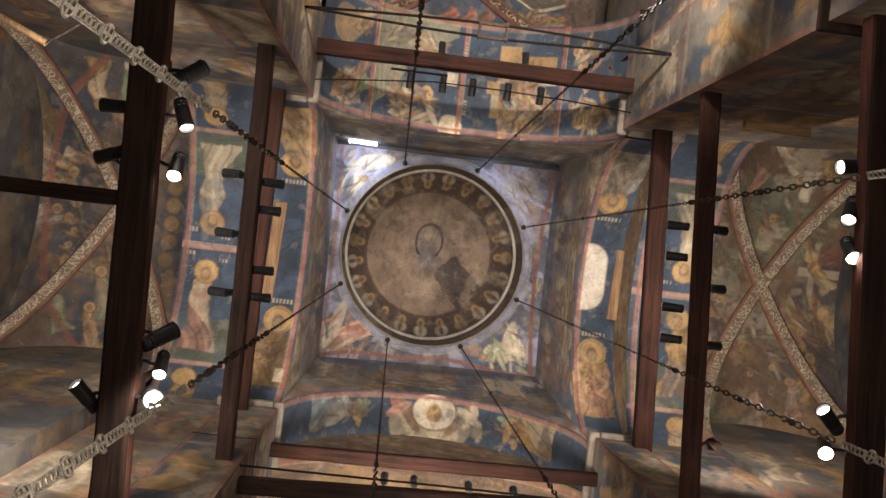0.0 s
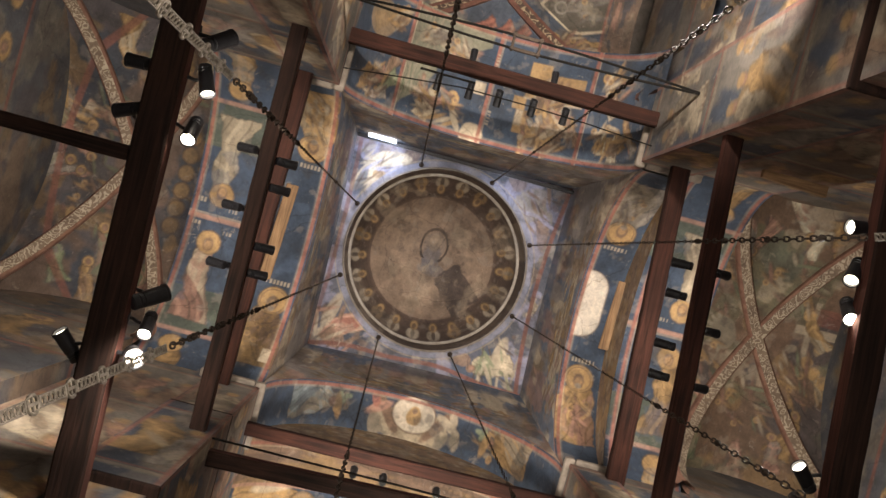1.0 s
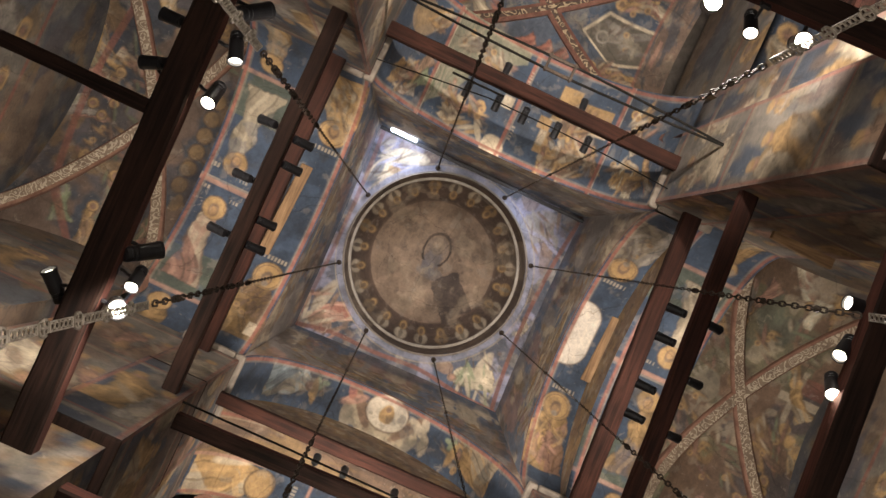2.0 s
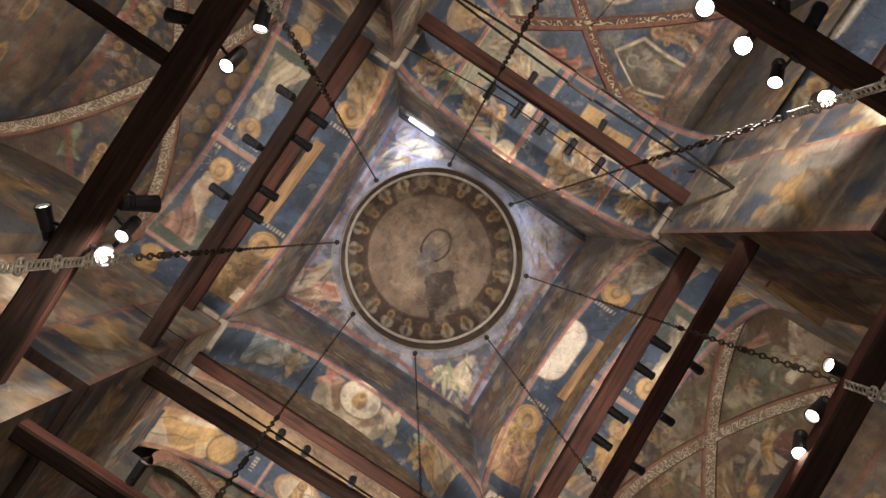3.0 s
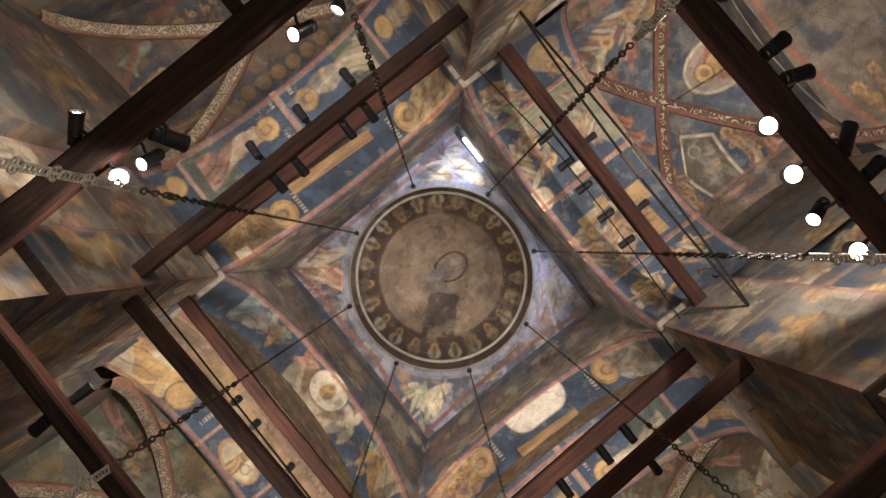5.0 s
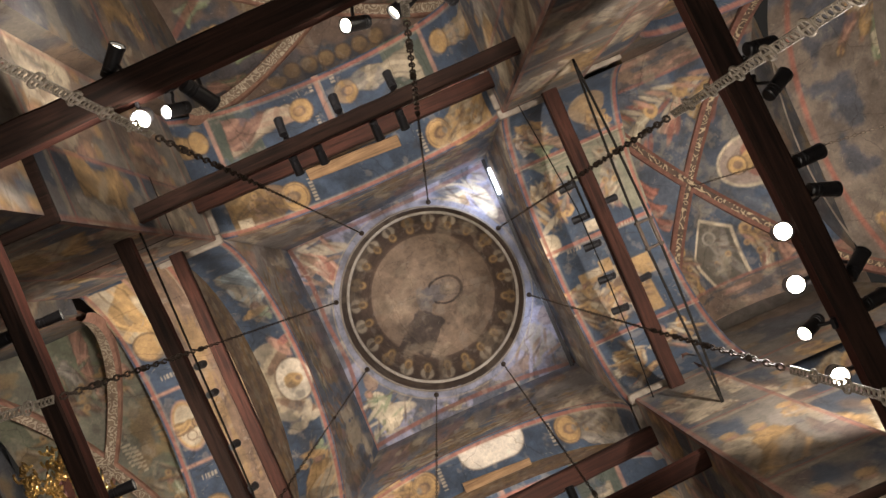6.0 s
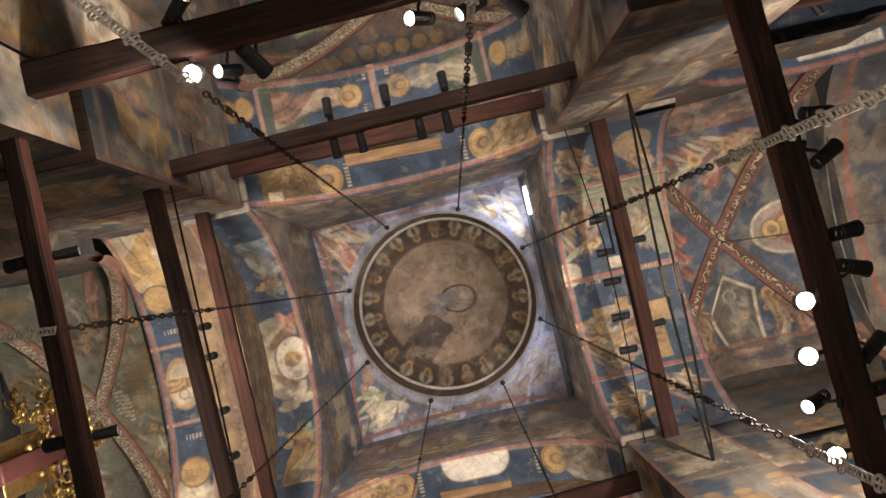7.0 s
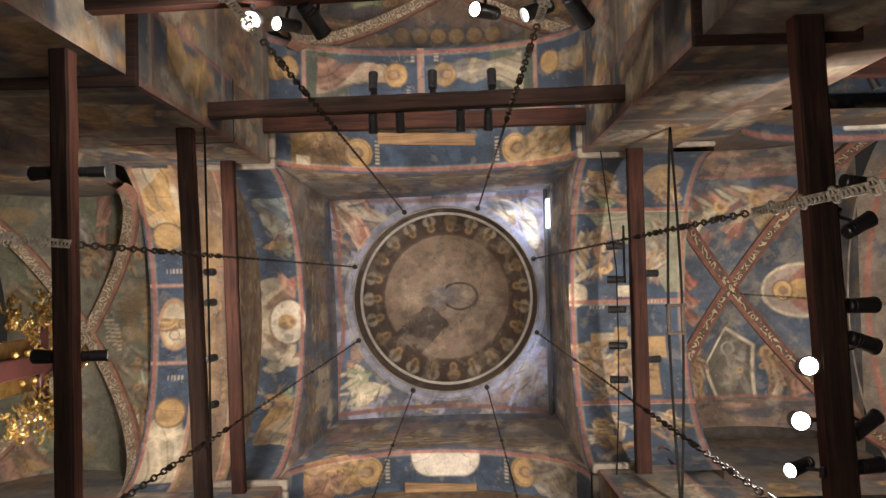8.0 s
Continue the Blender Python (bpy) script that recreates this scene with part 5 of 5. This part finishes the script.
DK, BR = "dark stained timber tie beam spanning the arch low down", "red-brown timber tie beam spanning the arch"
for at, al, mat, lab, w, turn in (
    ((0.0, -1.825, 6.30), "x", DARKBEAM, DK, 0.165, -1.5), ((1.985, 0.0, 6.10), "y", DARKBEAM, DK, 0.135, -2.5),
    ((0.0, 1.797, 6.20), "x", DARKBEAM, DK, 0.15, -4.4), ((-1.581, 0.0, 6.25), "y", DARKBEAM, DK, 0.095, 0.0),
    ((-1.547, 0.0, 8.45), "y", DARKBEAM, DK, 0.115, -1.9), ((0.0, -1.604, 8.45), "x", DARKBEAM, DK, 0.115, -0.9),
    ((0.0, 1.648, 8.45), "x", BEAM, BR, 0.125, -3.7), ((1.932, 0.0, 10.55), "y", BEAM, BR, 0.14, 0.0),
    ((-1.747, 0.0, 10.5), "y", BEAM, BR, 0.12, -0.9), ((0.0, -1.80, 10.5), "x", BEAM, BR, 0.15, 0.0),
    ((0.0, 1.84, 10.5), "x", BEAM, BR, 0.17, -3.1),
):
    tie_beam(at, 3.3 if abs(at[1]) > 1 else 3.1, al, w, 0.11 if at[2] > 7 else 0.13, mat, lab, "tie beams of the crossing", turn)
ob = tie_beam((0.27, -3.2, 6.32), 2.6, "y", 0.075, 0.09, DARKBEAM, "thin dark timber running out from the tie beam", "")
for sg in (-1, 1):
    for z, yy in ((8.6, 1.8), (10.0, 2.1)):
        tie_beam((4.5, sg * yy, z), 4.2, "x", 0.14, 0.14, BEAM, "red-brown timber beam across the aisle arch", "aisle beams")


# ---------- spotlights ----------
def make_spot(kind):
    """A track spotlight: can, rear cap with ridges, bezel, lens, bracket and foot. It shines along its +z."""
    root = empty("spotlight")
    body = part("body", bm_lathe([(0.001, -0.075), (0.026, -0.075), (0.032, -0.07), (0.032, -0.052), (0.0285, -0.05), (0.0285, -0.044), (0.032, -0.042),
                           (0.032, -0.034), (0.0285, -0.032), (0.0285, -0.026), (0.033, -0.024), (0.0345, 0.07), (0.0345, 0.078), (0.031, 0.078), (0.030, 0.062)], 20), BLACK, root)
    part("bezel", bm_lathe([(0.0345, 0.066), (0.037, 0.066), (0.037, 0.080), (0.032, 0.080)], 20), BLACK, body)
    part("lens", bm_lathe([(0.0305, 0.064), (0.022, 0.0665), (0.001, 0.068)], 20), {"lit": LAMPGLOW, "dim": DIMGLOW, "up": DIMGLOW}[kind], body, "glowing warm lens")
    part("bracket", bm_tube([(0.033, 0, 0.0), (0.052, 0, -0.004), (0.075, 0, -0.02), (0.095, 0, -0.022)], 0.0085, 6), BLACK, root)
    part("foot", bm_box(0.022, 0.05, 0.05, (0.104, 0, -0.022), 0.004), BLACK, root)
    return root


SPOTS = {}


def spot(kind, at, aim, foot_to, size=1.0):
    """at: the can's middle; aim: direction of the light; foot_to: direction of the timber it is fixed to."""
    z = Vector(aim).normalized()
    x = Vector(foot_to) - Vector(foot_to).dot(z) * z
    x.normalize()
    y = z.cross(x)
    m = Matrix.Translation(at) @ Matrix((x, y, z)).transposed().to_4x4() @ Matrix.Scale(size, 4)
    if kind not in SPOTS:
        SPOTS[kind] = make_spot(kind)
        ob = SPOTS[kind]
        ob.matrix_world = m
    else:
        ob = copy_thing(SPOTS[kind], m)
        ob.matrix_basis = m
    lab = {"lit": "lit black spotlight fixed to a tie beam", "dim": "black cylindrical spotlight with a softly glowing lens", "up": "black cylindrical spotlight aimed up at the vaults"}[kind]
    return tagged(ob, lab, "spotlight", "spotlights on the tie beams")


# north beams
for x in (0.57, 0.15, -0.27):
    spot("up", (x, -1.765, 8.50), (0, -0.9, 0.5), (0, 1, 0), 0.95)
for x in (0.537, 0.342, -0.085, -0.277):
    spot("up", (x, -1.48, 8.50), (0, 0.9, 0.5), (0, -1, 0), 0.95)
spot("dim", (0.915, -1.68, 6.40), (0.5, 0.5, 0.6), (0, -1, 0), 1.25)
spot("dim", (0.715, -1.67, 6.34), (-0.75, 0.35, -0.38), (0, -1, 0), 1.1)
spot("lit", (0.46, -1.67, 6.34), (-0.6, 0.05, -0.7), (0, -1, 0), 1.1)
spot("up", (0.715, -1.995, 6.36), (0.0, -0.9, 0.2), (0, 1, 0), 1.0)
spot("up", (0.48, -1.995, 6.36), (-0.3, -0.9, 0.3), (0, 1, 0), 1.0)
spot("up", (-0.39, -1.67, 6.38), (0.4, 0.6, 0.6), (0, -1, 0), 1.25)
spot("lit", (-0.51, -1.63, 6.34), (-0.55, 0.1, -0.8), (0, -1, 0), 1.0)
spot("lit", (-0.67, -1.65, 6.30), (0.05, 0.3, -0.95), (0, -1, 0), 1.35)
spot("dim", (-0.71, -1.97, 6.34), (0.6, -0.5, -0.32), (0, 1, 0), 1.15)
# south beams
for x, y in ((0.59, 1.73), (0.166, 1.765), (-0.245, 1.785)):
    spot("up", (x, y, 8.50), (0, 0.9, 0.5), (0, -1, 0), 0.95)
for x, y in ((0.586, 1.445), (0.364, 1.46), (-0.005, 1.475), (-0.229, 1.49)):
    spot("up", (x, y, 8.50), (0, -0.9, 0.5), (0, 1, 0), 0.95)
spot("dim", (0.86, 1.645, 6.27), (-0.15, -0.85, -0.3), (0, 1, 0), 1.1)
spot("dim", (0.645, 1.66, 6.27), (-0.6, -0.35, -0.6), (0, 1, 0), 1.1)
spot("lit", (0.45, 1.68, 6.27), (-0.5, -0.1, -0.8), (0, 1, 0), 1.1)
spot("dim", (-0.407, 1.683, 6.27), (0.55, -0.6, -0.3), (0, 1, 0), 1.1)
spot("lit", (-0.537, 1.655, 6.24), (-0.2, -0.3, -0.9), (0, 1, 0), 1.1)
# east beams
for y in (-0.614, -0.312, -0.04, 0.286, 0.592):
    spot("up", (1.735, y, 10.52), (-0.9, 0, 0.5), (1, 0, 0), 1.0)
for y in (-0.36, 0.42):
    spot("up", (2.045, y, 10.56), (0.9, 0, 0.5), (-1, 0, 0), 0.95)
for x, y in ((1.895, 0.074), (1.85, 0.322), (1.868, 0.789)):
    spot("lit", (x, y, 6.16), (-0.2, -0.1, -0.97), (1, 0, 0), 1.3)
spot("lit", (1.85, 0.536, 6.16), (-0.75, 0.1, -0.6), (1, 0, 0), 1.05)
for y, a in ((-0.77, 0.1), (-0.57, -0.4), (-0.2, 0.0), (-0.03, 0.3), (0.36, -0.5), (0.545, 0.0)):
    spot("up", (2.165, y, 6.18), (0.85, a, 0.35), (-1, 0, 0), 1.1)
# west beams
for y in (-0.45, -0.235, 0.158, 0.484):
    spot("up", (-1.455, y, 8.50), (0.15, 0, 0.98), (-1, 0, 0), 0.8)
for y in (-0.932, -0.04):
    spot("up", (-1.475, y, 6.32), (0.8, 0.0, 0.1), (-1, 0, 0), 0.8)
    spot("up", (-1.70, y, 6.32), (-0.8, 0.0, 0.25), (1, 0, 0), 1.0)
# aisle
spot("up", (4.1, -1.68, 8.65), (0.0, 0.7, 0.4), (0, -1, 0), 1.1)
spot("up", (3.9, -1.98, 10.05), (0.3, 0.7, -0.1), (0, -1, 0), 1.1)

# conduit with cable along the west beam
bm = bm_tube([(-1.45, -1.48, 8.41), (-1.44, 0.0, 8.40), (-1.45, 1.48, 8.41)], 0.008, 6)
tagged(part("lighting_conduit", bm, MATTE), "thin black lighting conduit along the tie beam", "conduit")
bm = bm_tube([(1.80, -0.80, 10.47), (1.80, -0.55, 10.475), (1.80, -0.28, 10.47)], 0.011, 6)
tagged(part("lighting_track", bm, MATTE), "thin black lighting track under the tie beam", "track")
bm = bm_tube([(1.62, -1.48, 10.5), (1.66, -0.9, 10.36), (1.70, -0.4, 10.3), (1.70, 0.2, 10.3), (1.69, 0.8, 10.33), (1.68, 1.48, 10.5)], 0.006, 6)
tagged(part("sagging_cable", bm, MATTE), "sagging dark electric cable beside the east beam", "cable")


# ---------- iron tie rods ----------
def tie_rods():
    root = empty("iron_tie_rods")
    for k, dx in enumerate((-0.055, 0.055)):
        pts = [(1.985 + dx * (1 - (abs(t) / 8) ** 1.6), 1.5 * t / 8, 9.28) for t in range(-8, 9)]
        part("rod", bm_tube(pts, 0.011, 6), MATTE, root)
    for y in (-0.11, 0.105):
        part("clamp", bm_box(0.16, 0.022, 0.03, (1.985, y, 9.27), 0.005), IRON, root)
        for dx in (-0.055, 0.055):
            part("bolt", bm_lathe([(0.001, -0.03), (0.018, -0.03), (0.018, 0.03), (0.001, 0.03)], 6, at=(1.985 + dx, y, 9.27)), IRON, root)
    for dx in (-0.055, 0.055):
        part("turnbuckle", bm_box(0.03, 0.20, 0.025, (1.985 + dx, 0.0, 9.28), 0.006), IRON, root)
    return tagged(root, "pair of dark iron tie rods with clamps at mid span", "tie rod")


tie_rods()


# ---------- hanging chains ----------
def make_chain():
    """One chain of the great ring lamp: eye, plain links, spiked beads, then openwork brass plates."""
    root = empty("hanging_chain")
    part("eye_bolt", bm_lathe([(0.001, -0.07), (0.012, -0.065), (0.02, -0.04), (0.016, -0.005), (0.034, 0.0), (0.034, 0.02)], 10), IRON, root)
    bm = bmesh.new()
    z, k = -0.12, 0
    while z > -9.6:
        heavy = 1.0 if z < -7.4 else 0.72
        pts = []
        for j in range(8):
            t = 2 * math.pi * j / 8
            r, h = 0.0115 * heavy * math.cos(t), 0.042 * math.sin(t)
            pts.append((r, 0, z + h) if k % 2 else (0, r, z + h))
        bm_tube(pts, 0.0045 * heavy, 4, bm, True)
        z -= 0.072
        k += 1
    part("chain_run", bm, IRON, root, "plain dark iron links")
    for zz in (-4.2, -7.5, -8.0, -8.6, -9.2):
        part("knob", bm_lathe([(0.002, 0.04), (0.008, 0.025), (0.016, 0.006), (0.016, -0.006), (0.008, -0.025), (0.002, -0.04)], 8, at=(0, 0, zz)), IRON, root)
    z = -9.65
    for k in range(7):
        bm = bmesh.new()
        for sx in (-0.013, 0.013):
            bm_box(0.004, 0.005, 0.17, (sx, 0, z - 0.09), 0.0015, bm)
        for q in range(5):
            c = (0, 0, z - 0.025 - 0.033 * q)
            bm_tube([(c[0] + 0.010 * math.cos(t * 0.785), 0, c[2] + 0.015 * math.sin(t * 0.785)) for t in range(8)], 0.0035, 4, bm, True)
        for zz in (z - 0.005, z - 0.175):
            bm_box(0.031, 0.007, 0.008, (0, 0, zz), 0.0015, bm)
        part("openwork_plate", bm, BRASS, root, "openwork silvery brass plate")
        bm = bmesh.new()
        c = z - 0.217
        bm_tube([(0.022 * math.cos(t * 0.5236), 0, c + 0.034 * math.sin(t * 0.5236)) for t in range(12)], 0.005, 5, bm, True)
        bm_box(0.042, 0.006, 0.007, (0, 0, c), 0.0015, bm)
        bm_box(0.008, 0.007, 0.066, (0, 0, c), 0.0015, bm)
        part("medallion", bm, BRASS, root, "pierced round brass medallion")
        z -= 0.258
    return root


first = None
for k in range(8):
    t = radians(-23.5 + 44.9 * k)
    m = pose(DC.x + 1.275 * math.cos(t), DC.y + 1.275 * math.sin(t), 14.60, 0, 0, math.degrees(t) + 90)
    if first is None:
        first = make_chain()
        first.matrix_world = m
        ob = first
    else:
        ob = copy_thing(first, m)
    tagged(ob, "long dark chain with brass openwork plates hanging from the dome", "chain", "chains hanging from the dome rim")


# pale rod high in the north arm
bm = bm_tube([(1.885, -4.49, 7.5), (1.40, -3.35, 7.5), (1.16, -2.79, 7.5)], 0.022, 10)
tagged(part("curtain_rod", bm, PLANK), "short pale wooden rod beside the north wall", "rod")
bm = bm_tube([(1.16, -2.79, 7.5), (1.30, -2.60, 7.50), (1.37, -2.45, 7.5)], 0.008, 6)
tagged(part("rod_hook", bm, IRON), "dark iron hook holding the pale rod", "hook")


# thin chain from the crown of the east vault
bm = bmesh.new()
for k in range(92):
    z = 12.98 - 0.07 * k
    bm_tube([((3.44 + 0.009 * math.cos(j * 0.785), -0.1, z + 0.04 * math.sin(j * 0.785)) if k % 2 else (3.44, -0.1 + 0.009 * math.cos(j * 0.785), z + 0.04 * math.sin(j * 0.785))) for j in range(8)], 0.0035, 4, bm, True)
tagged(part("lamp_chain", bm, IRON), "thin dark chain hanging from the vault crown", "chain")


# ---------- planks at the arch crowns ----------
def plank(at, rz, length, width, thick, tilt=0.0):
    bm = bm_box(length, width, thick, (0, 0, 0), 0.008)
    for v in bm.verts:
        v.co.y += 0.02 * math.sin(v.co.x * 3)
        v.co.z += 0.01 * math.cos(v.co.x * 2.2)
    ob = part("plank", bm, PLANK)
    ob.matrix_world = pose(*at, tilt, 0, rz)
    return tagged(ob, "weathered light timber plank set across the arch crown", "plank", "planks at the arches")


plank((0.0, -1.86, 12.14), 0, 1.05, 0.13, 0.05, 14)
plank((0.06, 1.92, 12.32), 0, 0.78, 0.12, 0.05, -14)
plank((1.555, 2.47, 9.55), 90, 0.56, 0.10, 0.07, 0)


# ---------- dark bar on the east wall of the shaft, bright wall patch beside it ---
def dark_bar():
    root = empty("dark_bar")
    part("long_bar", bm_box(0.05, 2.94, 0.05, (1.452, 0.0, 14.30), 0.006), BLACK, root)
    # glowing box in place of the bright patch of light on the wall
    part("lit_patch_strip", bm_box(0.03, 0.36, 0.11, (1.462, -1.14, 14.10), 0.003), BLUEGLOW, root, "short glowing strip standing for a cool lit patch of wall")
    part("supply_cable", bm_tube([(1.475, -1.475, 14.3), (1.478, -1.478, 13.0), (1.48, -1.48, 10.95)], 0.006, 6), PLASTER, root, "pale cable down the corner")
    return tagged(root, "long dark bar with a glowing strip for the lit wall beside it", "light bar")


dark_bar()


# ---------- carved crest of the icon screen ----------
def icon_screen():
    root = empty("icon_screen")
    part("panel", bm_box(0.12, 2.6, 7.2, (-2.5, 0.0, 3.6), 0.02), DARKBEAM, root, "tall dark wooden screen")
    y0 = 0.12
    part("cross_post", bm_box(0.05, 0.13, 1.25, (-2.42, y0, 7.75), 0.012), REDPAINT, root, "red painted cross panel")
    part("cross_arm", bm_box(0.046, 0.50, 0.13, (-2.42, y0, 7.95), 0.012), REDPAINT, root, "red painted cross arm")
    part("gilt_board", bm_box(0.03, 0.34, 0.9, (-2.46, y0, 7.66), 0.01), GOLD, root, "gilded backing board")
    rnd = random.Random(5)
    for n, (cy, cz) in enumerate(((0, 8.42), (0.27, 8.05), (-0.27, 8.05), (0.17, 8.26), (-0.17, 8.26), (0.22, 7.72), (-0.22, 7.72), (0.33, 7.45), (-0.33, 7.45), (0.36, 7.85), (-0.36, 7.85))):
        bm = bmesh.new()
        for k in range(30):
            t, r = rnd.uniform(0, 6.283), rnd.uniform(0.01, 0.12)
            c = Vector((-2.40 + rnd.uniform(-0.03, 0.06), y0 + cy + r * math.cos(t), cz + r * math.sin(t)))
            pts = []
            a0, s = rnd.uniform(0, 6.283), rnd.uniform(0.018, 0.045)
            for j in range(7):
                a = a0 + j * 0.7
                q = s * (1 - j / 9)
                pts.append(c + Vector((0.006 * j, q * math.cos(a), q * math.sin(a))))
            bm_tube(pts, 0.0085, 5, bm)
        part("carved_scroll", bm, GOLD, root, "gilded carved leaf scrolls")["kind"] = "stuff"
    for k in range(10):
        y = y0 - 0.09 + 0.18 * (k % 2)
        part("gilt_bead", bm_lathe([(0.001, -0.03), (0.022, -0.015), (0.022, 0.015), (0.001, 0.03)], 8, at=(-2.39, y, 7.5 + 0.09 * k)), GOLD, root)
    return tagged(root, "gilded carved crest with red cross on a dark icon screen", "icon screen")


icon_screen()
